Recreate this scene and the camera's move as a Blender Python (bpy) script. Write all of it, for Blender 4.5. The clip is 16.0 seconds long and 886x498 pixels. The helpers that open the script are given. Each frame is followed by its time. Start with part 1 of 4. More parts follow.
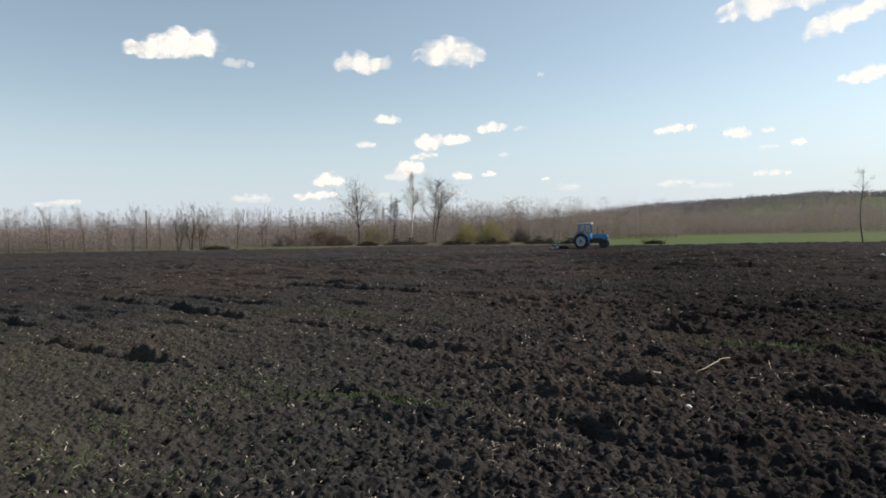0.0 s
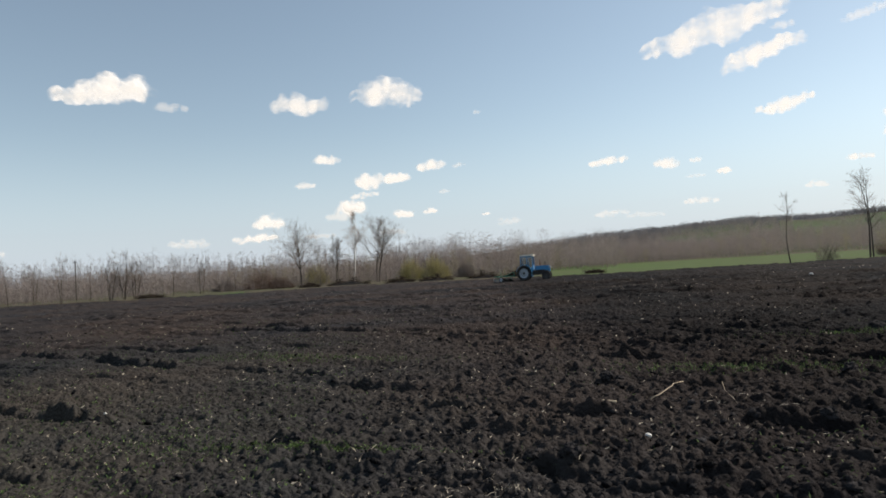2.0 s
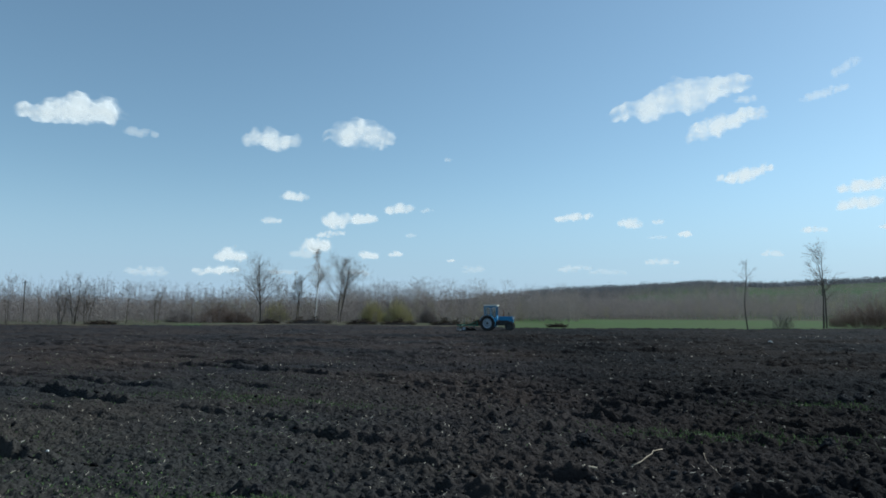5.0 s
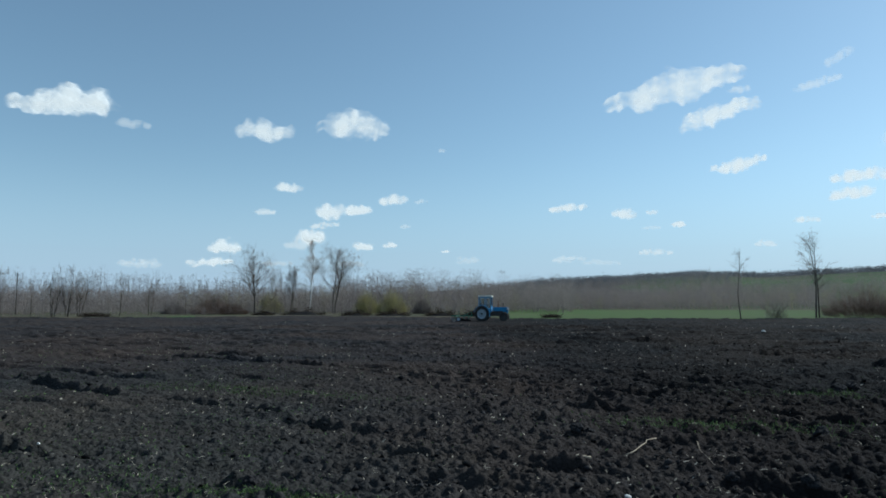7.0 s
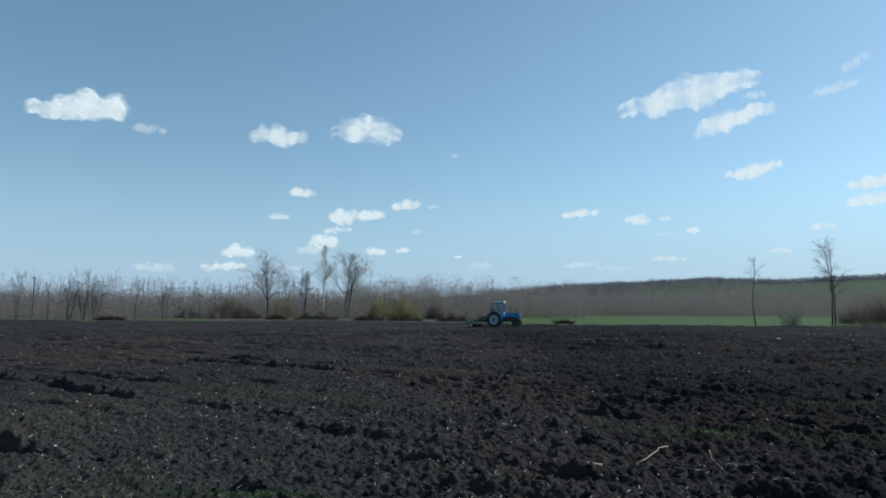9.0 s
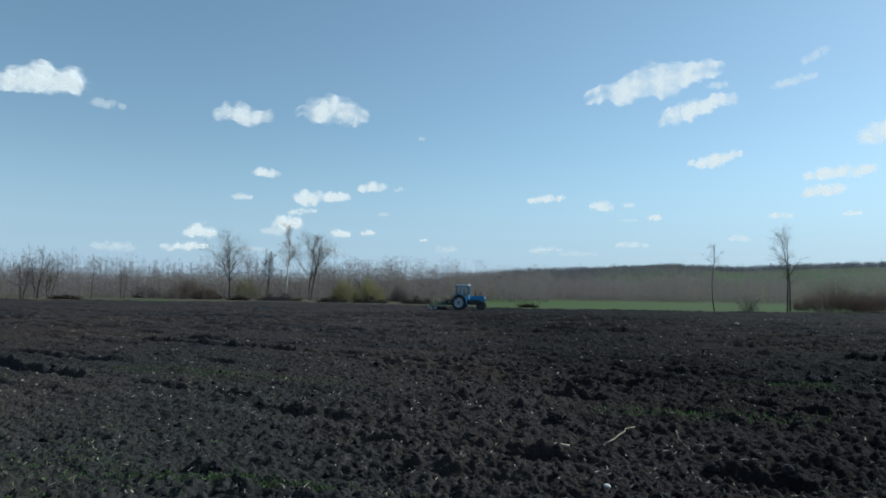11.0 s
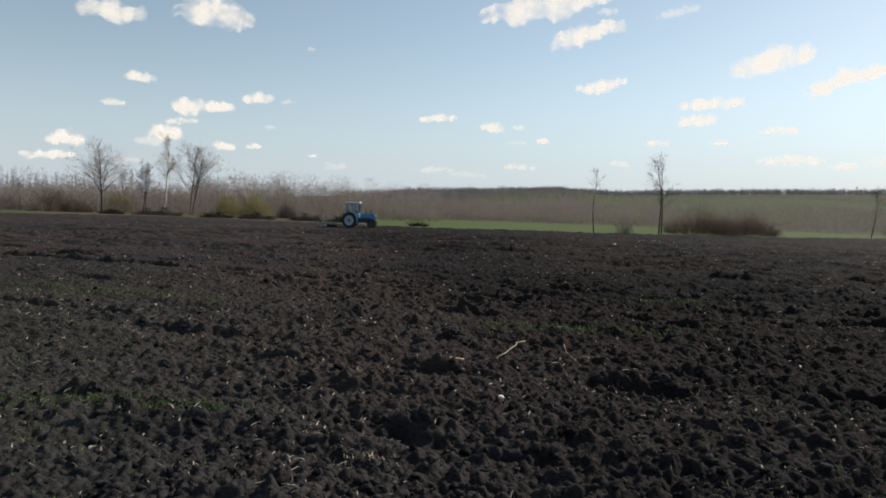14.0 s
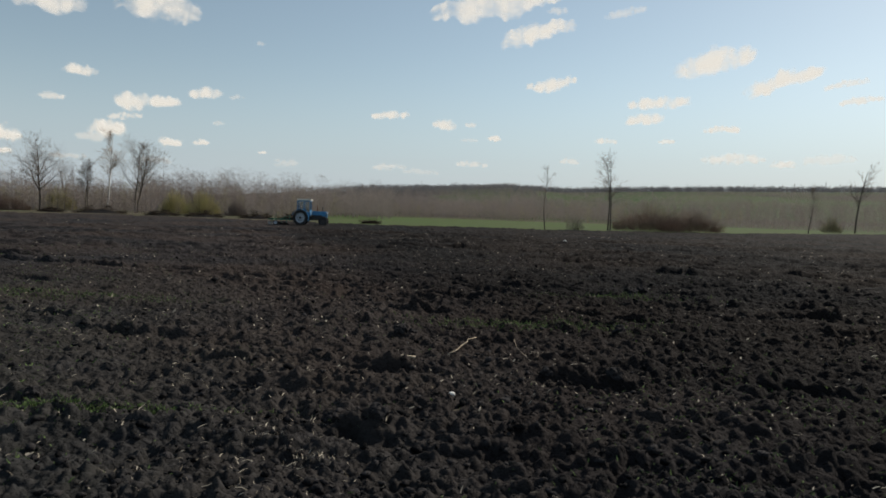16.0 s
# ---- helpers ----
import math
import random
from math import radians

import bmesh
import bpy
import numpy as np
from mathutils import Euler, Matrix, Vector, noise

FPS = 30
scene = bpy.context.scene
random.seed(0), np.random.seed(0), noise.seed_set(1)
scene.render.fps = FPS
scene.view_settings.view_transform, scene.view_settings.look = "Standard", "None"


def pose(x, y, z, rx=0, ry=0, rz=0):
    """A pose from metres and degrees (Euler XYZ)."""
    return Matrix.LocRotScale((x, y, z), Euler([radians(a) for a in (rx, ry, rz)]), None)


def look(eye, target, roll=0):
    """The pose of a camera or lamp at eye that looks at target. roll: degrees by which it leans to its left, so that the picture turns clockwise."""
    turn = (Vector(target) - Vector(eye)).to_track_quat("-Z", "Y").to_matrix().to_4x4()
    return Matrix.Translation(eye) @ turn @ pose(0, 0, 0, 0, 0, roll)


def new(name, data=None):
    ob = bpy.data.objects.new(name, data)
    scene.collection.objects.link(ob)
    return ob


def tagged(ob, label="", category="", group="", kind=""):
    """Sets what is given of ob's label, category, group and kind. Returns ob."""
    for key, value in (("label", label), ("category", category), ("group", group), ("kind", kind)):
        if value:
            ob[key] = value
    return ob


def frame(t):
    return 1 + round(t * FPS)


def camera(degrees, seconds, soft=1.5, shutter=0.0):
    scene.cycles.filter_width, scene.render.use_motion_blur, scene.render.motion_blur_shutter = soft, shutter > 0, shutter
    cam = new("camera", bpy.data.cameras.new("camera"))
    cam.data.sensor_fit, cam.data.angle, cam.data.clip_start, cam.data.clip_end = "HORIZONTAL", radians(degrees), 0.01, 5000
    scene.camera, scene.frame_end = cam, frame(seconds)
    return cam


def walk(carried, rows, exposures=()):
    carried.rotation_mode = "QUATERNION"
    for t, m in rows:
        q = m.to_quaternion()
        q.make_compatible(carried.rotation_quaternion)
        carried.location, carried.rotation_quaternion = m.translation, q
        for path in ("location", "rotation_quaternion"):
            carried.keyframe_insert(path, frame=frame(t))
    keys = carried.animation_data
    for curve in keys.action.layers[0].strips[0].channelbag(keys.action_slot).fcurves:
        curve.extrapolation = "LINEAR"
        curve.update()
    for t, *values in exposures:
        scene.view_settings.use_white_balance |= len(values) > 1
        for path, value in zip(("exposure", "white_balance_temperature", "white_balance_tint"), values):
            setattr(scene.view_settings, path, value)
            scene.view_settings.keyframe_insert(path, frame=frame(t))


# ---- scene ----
cam = camera(66.22, 16.0, soft=1.7)

# seconds, eye x, y, z, heading (clockwise from +y), pitch, roll
ROWS = (
    (0, 0.229, -0.725, 1.658, -7.29, -1.33, -1.04),
    (0.5, 0.223, -0.702, 1.647, -6.73, -1.30, -0.67),
    (1, 0.190, -0.709, 1.648, -5.25, -0.54, -0.56),
    (1.5, 0.175, -0.611, 1.626, -3.02, -1.05, 0.00),
    (2, 0.204, -0.343, 1.591, -2.43, 1.63, -3.41),
    (2.5, 0.209, -0.087, 1.640, -0.28, 1.07, -5.33),
    (3, 0.061, -0.050, 1.644, 7.40, 3.44, -3.70),
    (3.5, -0.114, -0.061, 1.648, 6.08, 3.69, -0.76),
    (4, -0.057, -0.071, 1.642, 2.47, 5.65, -0.90),
    (6.5, -0.032, -0.054, 1.638, 0.22, 4.71, 0.54),
    (7, -0.025, -0.020, 1.630, 1.18, 4.60, 0.00),
    (7.5, -0.016, -0.011, 1.633, 0.65, 4.26, -0.26),
    (8, -0.025, -0.035, 1.637, 0.00, 4.74, 0.33),
    (8.5, -0.017, -0.042, 1.636, -0.18, 4.83, 0.32),
    (9, -0.018, -0.065, 1.643, 0.12, 5.04, 0.33),
    (9.5, -0.017, -0.033, 1.634, 1.28, 4.76, 0.53),
    (9.7, -0.020, -0.013, 1.630, 2.12, 4.59, 0.50),
    (11.8, -0.037, 0.311, 1.542, 4.00, 3.48, 1.46),
    (12, -0.078, 0.306, 1.544, 5.22, 3.48, 2.06),
    (12.5, -0.131, 0.326, 1.532, 9.14, 0.28, 2.15),
    (13, -0.115, 0.358, 1.532, 9.79, -2.67, 1.14),
    (13.5, -0.099, 0.385, 1.535, 10.45, -3.81, 1.37),
    (14, -0.103, 0.404, 1.534, 12.46, -2.94, 2.06),
    (14.5, -0.109, 0.373, 1.538, 11.85, -2.84, 2.43),
    (15, -0.106, 0.387, 1.535, 11.87, -2.34, 2.04),
    (15.5, -0.090, 0.390, 1.536, 14.34, -2.56, 1.73),
    (16, -0.083, 0.391, 1.540, 16.44, -3.04, 1.94),
)


def gaze(x, y, z, heading, pitch, roll):
    h, p = radians(heading), radians(pitch)
    way = Vector((math.sin(h) * math.cos(p), math.cos(h) * math.cos(p), math.sin(p)))
    eye = Vector((x, y, z))
    return look(eye, eye + way * 10, roll)


walk(cam, [(r[0], gaze(*r[1:])) for r in ROWS], exposures=(
    (0, 0.25, 7000, 11), (2.0, 0.15, 6900, 11), (3.0, -0.06, 5980, 3), (3.5, -0.1, 5820, 1), (4.0, -0.15, 5450, -2), (12.0, -0.15, 5550, -2), (12.5, -0.09, 6050, 4), (12.9, 0.02, 6650, 8), (14.0, 0.04, 6900, 10), (15.0, -0.14, 6900, 8), (16, -0.2, 6900, 8)))

# ---- daylight ----
SUN_AZ, SUN_EL = 68.0, 38.0
world = bpy.data.worlds.new("sky")
scene.world = world
world.use_nodes = True
wn, wl = world.node_tree.nodes, world.node_tree.links
wn.clear()
sky = wn.new("ShaderNodeTexSky")
sky.sky_type = "NISHITA"
sky.sun_disc = False
sky.sun_elevation = radians(SUN_EL)
sky.sun_rotation = radians(SUN_AZ)
sky.air_density, sky.dust_density, sky.ozone_density = 1.0, 0.5, 1.6
back = wn.new("ShaderNodeBackground")
back.inputs["Strength"].default_value = 0.118
wout = wn.new("ShaderNodeOutputWorld")
haze = wn.new("ShaderNodeHueSaturation")
haze.inputs["Hue"].default_value = 0.489
haze.inputs["Saturation"].default_value = 0.82
wl.new(sky.outputs[0], haze.inputs["Color"])
# pale haze low over the horizon, all round
way = wn.new("ShaderNodeTexCoord")
axes = wn.new("ShaderNodeSeparateXYZ")
wl.new(way.outputs["Generated"], axes.inputs[0])
low = wn.new("ShaderNodeMapRange")
low.interpolation_type = "SMOOTHERSTEP"
low.inputs[1].default_value, low.inputs[2].default_value = -0.05, 0.24
low.inputs[3].default_value, low.inputs[4].default_value = 0.85, 0.0
wl.new(axes.outputs[2], low.inputs[0])
veil = wn.new("ShaderNodeMix")
veil.data_type = "RGBA"
veil.inputs[7].default_value = (4.1, 5.0, 6.3, 1)
wl.new(low.outputs[0], veil.inputs[0])
wl.new(haze.outputs[0], veil.inputs[6])
wl.new(veil.outputs[2], back.inputs[0])
wl.new(back.outputs[0], wout.inputs[0])

sun = new("sun", bpy.data.lights.new("sun", "SUN"))
sun.data.energy, sun.data.angle, sun.data.color = 4.8, radians(0.53), (1.0, 0.94, 0.86)
sun_way = Vector((math.sin(radians(SUN_AZ)) * math.cos(radians(SUN_EL)), math.cos(radians(SUN_AZ)) * math.cos(radians(SUN_EL)), math.sin(radians(SUN_EL))))
sun.matrix_world = look(sun_way * 50, (0, 0, 0))


# ---- materials ----
def material(name, low, high, scale=4.0, rough=0.9, fine=40.0, bump=0.2, metal=0.0, vary="", spec=0.05, third=None, big=0.3, wide=0.0):
    """Two tones mixed by noise at two scales, with fine relief; vary: 'object' or 'island' adds a random tone to each piece."""
    m = bpy.data.materials.new(name)
    m.use_nodes = True
    n, l = m.node_tree.nodes, m.node_tree.links
    b = n["Principled BSDF"]
    b.inputs["Roughness"].default_value = rough
    b.inputs["Metallic"].default_value = metal
    b.inputs["Specular IOR Level"].default_value = spec
    co = n.new("ShaderNodeTexCoord")
    a = n.new("ShaderNodeTexNoise")
    a.inputs["Scale"].default_value = scale
    a.inputs["Detail"].default_value = 5
    f = n.new("ShaderNodeTexNoise")
    f.inputs["Scale"].default_value = fine
    f.inputs["Detail"].default_value = 3
    l.new(co.outputs["Object"], a.inputs["Vector"])
    l.new(co.outputs["Object"], f.inputs["Vector"])
    mx = n.new("ShaderNodeMath")
    mx.operation = "MULTIPLY_ADD"
    mx.inputs[1].default_value = 0.45
    l.new(f.outputs[0], mx.inputs[0])
    sc = n.new("ShaderNodeMath")
    sc.operation = "MULTIPLY"
    sc.inputs[1].default_value = 0.55
    l.new(a.outputs[0], sc.inputs[0])
    l.new(sc.outputs[0], mx.inputs[2])
    last = mx.outputs[0]
    if vary:
        g = n.new("ShaderNodeNewGeometry" if vary == "island" else "ShaderNodeObjectInfo")
        ad = n.new("ShaderNodeMath")
        ad.operation = "MULTIPLY_ADD"
        ad.inputs[1].default_value = 0.5
        l.new(g.outputs["Random Per Island" if vary == "island" else "Random"], ad.inputs[0])
        sub = n.new("ShaderNodeMath")
        sub.operation = "SUBTRACT"
        sub.inputs[1].default_value = 0.25
        l.new(last, sub.inputs[0])
        l.new(sub.outputs[0], ad.inputs[2])
        last = ad.outputs[0]
    ramp = n.new("ShaderNodeValToRGB")
    ramp.color_ramp.elements[0].position = 0.3
    ramp.color_ramp.elements[1].position = 0.7
    ramp.color_ramp.elements[0].color = (*low, 1)
    ramp.color_ramp.elements[1].color = (*high, 1)
    l.new(last, ramp.inputs[0])
    colour = ramp.outputs[0]
    if third:
        w = n.new("ShaderNodeTexNoise")
        w.inputs["Scale"].default_value = big
        w.inputs["Detail"].default_value = 6
        l.new(co.outputs["Object"], w.inputs["Vector"])
        wr = n.new("ShaderNodeMapRange")
        wr.inputs[1].default_value, wr.inputs[2].default_value = 0.45 - wide, 0.62
        l.new(w.outputs[0], wr.inputs[0])
        mix = n.new("ShaderNodeMix")
        mix.data_type = "RGBA"
        l.new(wr.outputs[0], mix.inputs[0])
        l.new(colour, mix.inputs[6])
        mix.inputs[7].default_value = (*third, 1)
        colour = mix.outputs[2]
    l.new(colour, b.inputs["Base Color"])
    if bump:
        bp = n.new("ShaderNodeBump")
        bp.inputs["Strength"].default_value = bump
        bp.inputs["Distance"].default_value = 0.02
        l.new(f.outputs[0], bp.inputs["Height"])
        l.new(bp.outputs[0], b.inputs["Normal"])
    return m


SOIL = material("black_soil", (0.0088, 0.0087, 0.0098), (0.0352, 0.0336, 0.0364), 2.2, 0.95, 55, 0.8, spec=0.06, third=(0.041, 0.0310, 0.0270), big=0.10, wide=0.07)


def drier_strip(m):
    """Older tilth with a breath of weeds west of a ragged line along the furrows: paler and greener soil."""
    n, l = m.node_tree.nodes, m.node_tree.links
    b = n["Principled BSDF"]
    old = b.inputs["Base Color"].links[0].from_socket
    co = n.new("ShaderNodeTexCoord")
    sep = n.new("ShaderNodeSeparateXYZ")
    l.new(co.outputs["Object"], sep.inputs[0])
    w = n.new("ShaderNodeTexNoise")
    w.inputs["Scale"].default_value = 0.7
    w.inputs["Detail"].default_value = 8
    w.inputs["Roughness"].default_value = 0.65
    l.new(co.outputs["Object"], w.inputs["Vector"])
    a = n.new("ShaderNodeMath")
    a.operation = "MULTIPLY_ADD"
    a.inputs[1].default_value = 9.0
    l.new(w.outputs[0], a.inputs[0])
    l.new(sep.outputs[0], a.inputs[2])
    r = n.new("ShaderNodeMapRange")
    r.inputs[1].default_value, r.inputs[2].default_value = 7.5, -1.5
    l.new(a.outputs[0], r.inputs[0])
    mix = n.new("ShaderNodeMix")
    mix.data_type, mix.blend_type = "RGBA", "ADD"
    l.new(old, mix.inputs[6])
    mix.inputs[7].default_value = (0.0150, 0.0165, 0.0120, 1)
    # the weeds thin out farther into the field
    ln = n.new("ShaderNodeVectorMath")
    ln.operation = "LENGTH"
    l.new(co.outputs["Object"], ln.inputs[0])
    far = n.new("ShaderNodeMapRange")
    far.inputs[1].default_value, far.inputs[2].default_value = 7.0, 22.0
    far.inputs[3].default_value, far.inputs[4].default_value = 1.0, 0.1
    l.new(ln.outputs["Value"], far.inputs[0])
    both = n.new("ShaderNodeMath")
    both.operation = "MULTIPLY"
    l.new(r.outputs[0], both.inputs[0])
    l.new(far.outputs[0], both.inputs[1])
    l.new(both.outputs[0], mix.inputs[0])
    # darker earth east of another ragged line
    eastward = n.new("ShaderNodeMapRange")
    eastward.inputs[1].default_value, eastward.inputs[2].default_value = 5.5, 10.0
    l.new(a.outputs[0], eastward.inputs[0])
    darken = n.new("ShaderNodeMix")
    darken.data_type, darken.blend_type = "RGBA", "MULTIPLY"
    darken.inputs[7].default_value = (0.47, 0.48, 0.47, 1)
    l.new(eastward.outputs[0], darken.inputs[0])
    l.new(mix.outputs[2], darken.inputs[6])
    l.new(darken.outputs[2], b.inputs["Base Color"])


def crumbs(m, coarse=13.0, depth=0.05):
    """Crumbly relief: broken chunks over rough grain."""
    n, l = m.node_tree.nodes, m.node_tree.links
    b = n["Principled BSDF"]
    co = n.new("ShaderNodeTexCoord")
    grain = n.new("ShaderNodeTexNoise")
    grain.inputs["Scale"].default_value = coarse
    grain.inputs["Detail"].default_value = 9
    grain.inputs["Roughness"].default_value = 0.62
    warp = n.new("ShaderNodeVectorMath")
    warp.operation = "MULTIPLY_ADD"
    warp.inputs[1].default_value = (0.06, 0.06, 0.06)
    chunk = n.new("ShaderNodeTexVoronoi")
    chunk.inputs["Scale"].default_value = coarse * 1.5
    l.new(co.outputs["Object"], grain.inputs["Vector"])
    l.new(grain.outputs["Color"], warp.inputs[0])
    l.new(co.outputs["Object"], warp.inputs[2])
    l.new(warp.outputs[0], chunk.inputs["Vector"])
    one, two = n.new("ShaderNodeBump"), n.new("ShaderNodeBump")
    one.inputs["Strength"].default_value, one.inputs["Distance"].default_value = 1.0, depth
    two.inputs["Strength"].default_value, two.inputs["Distance"].default_value = 0.8, depth * 0.5
    two.invert = True
    l.new(grain.outputs[0], one.inputs["Height"])
    l.new(chunk.outputs["Distance"], two.inputs["Height"])
    l.new(one.outputs[0], two.inputs["Normal"])
    l.new(two.outputs[0], b.inputs["Normal"])


drier_strip(SOIL)
crumbs(SOIL, 13.0, 0.04)
CLOD = material("soil_clods", (0.009, 0.0087, 0.0092), (0.040, 0.037, 0.0378), 6, 0.95, 60, 0.6, vary="island", spec=0.06)
crumbs(CLOD, 18.0, 0.03)
MEADOW = material("spring_grass", (0.050, 0.078, 0.026), (0.090, 0.125, 0.046), 0.4, 0.9, 12, 0.3, third=(0.080, 0.095, 0.042), big=0.05)
SCRUB = material("dry_grassland", (0.06, 0.053, 0.036), (0.115, 0.097, 0.067), 0.3, 0.95, 9, 0.3, third=(0.065, 0.07, 0.038), big=0.06)
CROP = material("winter_crop", (0.042, 0.070, 0.027), (0.068, 0.100, 0.041), 0.01, 0.9, 0.2, 0.0, third=(0.076, 0.084, 0.046), big=0.008)
HILLSIDE = material("hillside_scrub", (0.05, 0.044, 0.036), (0.085, 0.074, 0.058), 0.02, 0.95, 0.3, 0.0, third=(0.06, 0.075, 0.036), big=0.01)
WOODFLOOR = material("woodland_floor", (0.035, 0.032, 0.03), (0.075, 0.066, 0.058), 0.02, 0.95, 0.3, 0.0)
BARK = material("grey_bark", (0.05, 0.042, 0.036), (0.13, 0.11, 0.095), 3, 0.9, 25, 0.6)
TWIG = material("bare_twigs", (0.19, 0.16, 0.142), (0.38, 0.325, 0.285), 2, 0.9, 20, 0.0, vary="island")
BIRCH = material("white_birch_bark", (0.22, 0.2, 0.185), (0.78, 0.74, 0.68), 2.5, 0.8, 9, 0.3)
BIRCH_TWIG = material("birch_twigs", (0.30, 0.22, 0.16), (0.56, 0.43, 0.32), 2, 0.9, 20, 0.0, vary="island")
WOOD_TWIG = material("woodland_twigs", (0.20, 0.172, 0.158), (0.32, 0.275, 0.25), 0.08, 0.95, 0.4, 0.0, vary="island")
OLIVE = material("budding_woodland", (0.20, 0.185, 0.105), (0.37, 0.335, 0.20), 0.08, 0.95, 0.4, 0.0, vary="island")
WILLOW = material("budding_willow", (0.32, 0.285, 0.125), (0.52, 0.465, 0.225), 0.3, 0.9, 3, 0.0, vary="island")
REDTWIG = material("reddish_thicket", (0.15, 0.11, 0.09), (0.29, 0.215, 0.175), 0.3, 0.95, 3, 0.0, vary="island")
# distance haze is put into the twig colour as a pale blue-grey
HAZED_WOOD = material("far_woods", (0.115, 0.118, 0.126), (0.185, 0.187, 0.195), 0.02, 0.95, 0.2, 0.0, vary="island")
BRUSH = material("dark_brush", (0.025, 0.020, 0.017), (0.085, 0.066, 0.05), 1.5, 0.95, 20, 0.0, vary="island")
STRAW = material("dry_straw", (0.09, 0.076, 0.058), (0.38, 0.335, 0.27), 12, 0.8, 60, 0.0, vary="island")
BLADE = material("grass_blades", (0.035, 0.065, 0.022), (0.12, 0.17, 0.065), 6, 0.7, 40, 0.0, vary="island")
DEADWOOD = material("weathered_wood", (0.26, 0.20, 0.14), (0.50, 0.42, 0.32), 9, 0.85, 60, 0.4)
CHALK = material("pale_stone", (0.52, 0.50, 0.47), (0.78, 0.76, 0.72), 20, 0.8, 90, 0.4)
BLUE = material("blue_tractor_paint", (0.018, 0.16, 0.34), (0.04, 0.25, 0.48), 2, 0.45, 30, 0.05, spec=0.5)
CREAM = material("cream_roof_paint", (0.70, 0.66, 0.56), (0.85, 0.81, 0.72), 3, 0.55, 30, 0.05, spec=0.4)
RUBBER = material("tyre_rubber", (0.015, 0.015, 0.016), (0.05, 0.047, 0.045), 5, 0.85, 40, 0.3, spec=0.4)
RIM = material("pale_rim_paint", (0.28, 0.32, 0.36), (0.46, 0.50, 0.54), 5, 0.5, 40, 0.1, spec=0.4)
IRON = material("dark_iron", (0.025, 0.025, 0.027), (0.07, 0.065, 0.06), 6, 0.6, 50, 0.2, metal=0.4, spec=0.4)
RUST = material("rusty_exhaust", (0.07, 0.03, 0.02), (0.17, 0.075, 0.045), 8, 0.8, 50, 0.2)
GREEN = material("green_plough_paint", (0.012, 0.085, 0.055), (0.03, 0.16, 0.10), 4, 0.55, 40, 0.1, spec=0.4)
STEEL = material("scoured_steel", (0.45, 0.45, 0.46), (0.78, 0.78, 0.78), 5, 0.35, 50, 0.1, metal=0.6, spec=0.4)


def glass_material():
    m = bpy.data.materials.new("cab_glass")
    m.use_nodes = True
    n, l = m.node_tree.nodes, m.node_tree.links
    o = n["Material Output"]
    n.remove(n["Principled BSDF"])
    t, g, x = n.new("ShaderNodeBsdfTransparent"), n.new("ShaderNodeBsdfGlossy"), n.new("ShaderNodeMixShader")
    t.inputs[0].default_value = (0.78, 0.82, 0.84, 1)
    g.inputs["Roughness"].default_value = 0.08
    x.inputs[0].default_value = 0.12
    l.new(t.outputs[0], x.inputs[1])
    l.new(g.outputs[0], x.inputs[2])
    l.new(x.outputs[0], o.inputs[0])
    return m


def thin(m, share=0.2):
    """Lets part of the light through slivers that stand for round twigs."""
    n, l = m.node_tree.nodes, m.node_tree.links
    b, o = n["Principled BSDF"], n["Material Output"]
    t, x = n.new("ShaderNodeBsdfTranslucent"), n.new("ShaderNodeMixShader")
    l.new(b.inputs["Base Color"].links[0].from_socket, t.inputs[0])
    x.inputs[0].default_value = share
    l.new(b.outputs[0], x.inputs[1])
    l.new(t.outputs[0], x.inputs[2])
    l.new(x.outputs[0], o.inputs[0])


for twig_mat in (WOOD_TWIG, OLIVE, HAZED_WOOD, BLADE, WILLOW, REDTWIG, TWIG, BIRCH_TWIG):
    thin(twig_mat, 0.35)

GLASS = glass_material()


def cloud_material():
    """Sunlit vapour far off: thins out by its own density towards the rim; glows with scattered light as part of the sky."""
    m = bpy.data.materials.new("cloud_vapour")
    m.use_nodes = True
    n, l = m.node_tree.nodes, m.node_tree.links
    o = n["Material Output"]
    n.remove(n["Principled BSDF"])
    d, e = n.new("ShaderNodeBsdfDiffuse"), n.new("ShaderNodeEmission")
    d.inputs[0].default_value = (0.17, 0.17, 0.17, 1)
    e.inputs[0].default_value = (1.0, 0.957, 0.905, 1)
    e.inputs[1].default_value = 0.88
    both, clear, x = n.new("ShaderNodeAddShader"), n.new("ShaderNodeBsdfTransparent"), n.new("ShaderNodeMixShader")
    a = n.new("ShaderNodeAttribute")
    a.attribute_name = "vapour"
    l.new(d.outputs[0], both.inputs[0])
    l.new(e.outputs[0], both.inputs[1])
    l.new(a.outputs["Fac"], x.inputs[0])
    l.new(clear.outputs[0], x.inputs[1])
    l.new(both.outputs[0], x.inputs[2])
    l.new(x.outputs[0], o.inputs[0])
    return m


CLOUD = cloud_material()


# ---- mesh helpers ----
def part(name, bm, mat, parent=None, label="", smooth=False):
    me = bpy.data.meshes.new(name)
    bm.to_mesh(me)
    bm.free()
    me.materials.append(mat)
    if smooth:
        me.polygons.foreach_set("use_smooth", [True] * len(me.polygons))
    ob = new(name, me)
    ob.parent = parent
    if label:
        tagged(ob, label)
    return ob


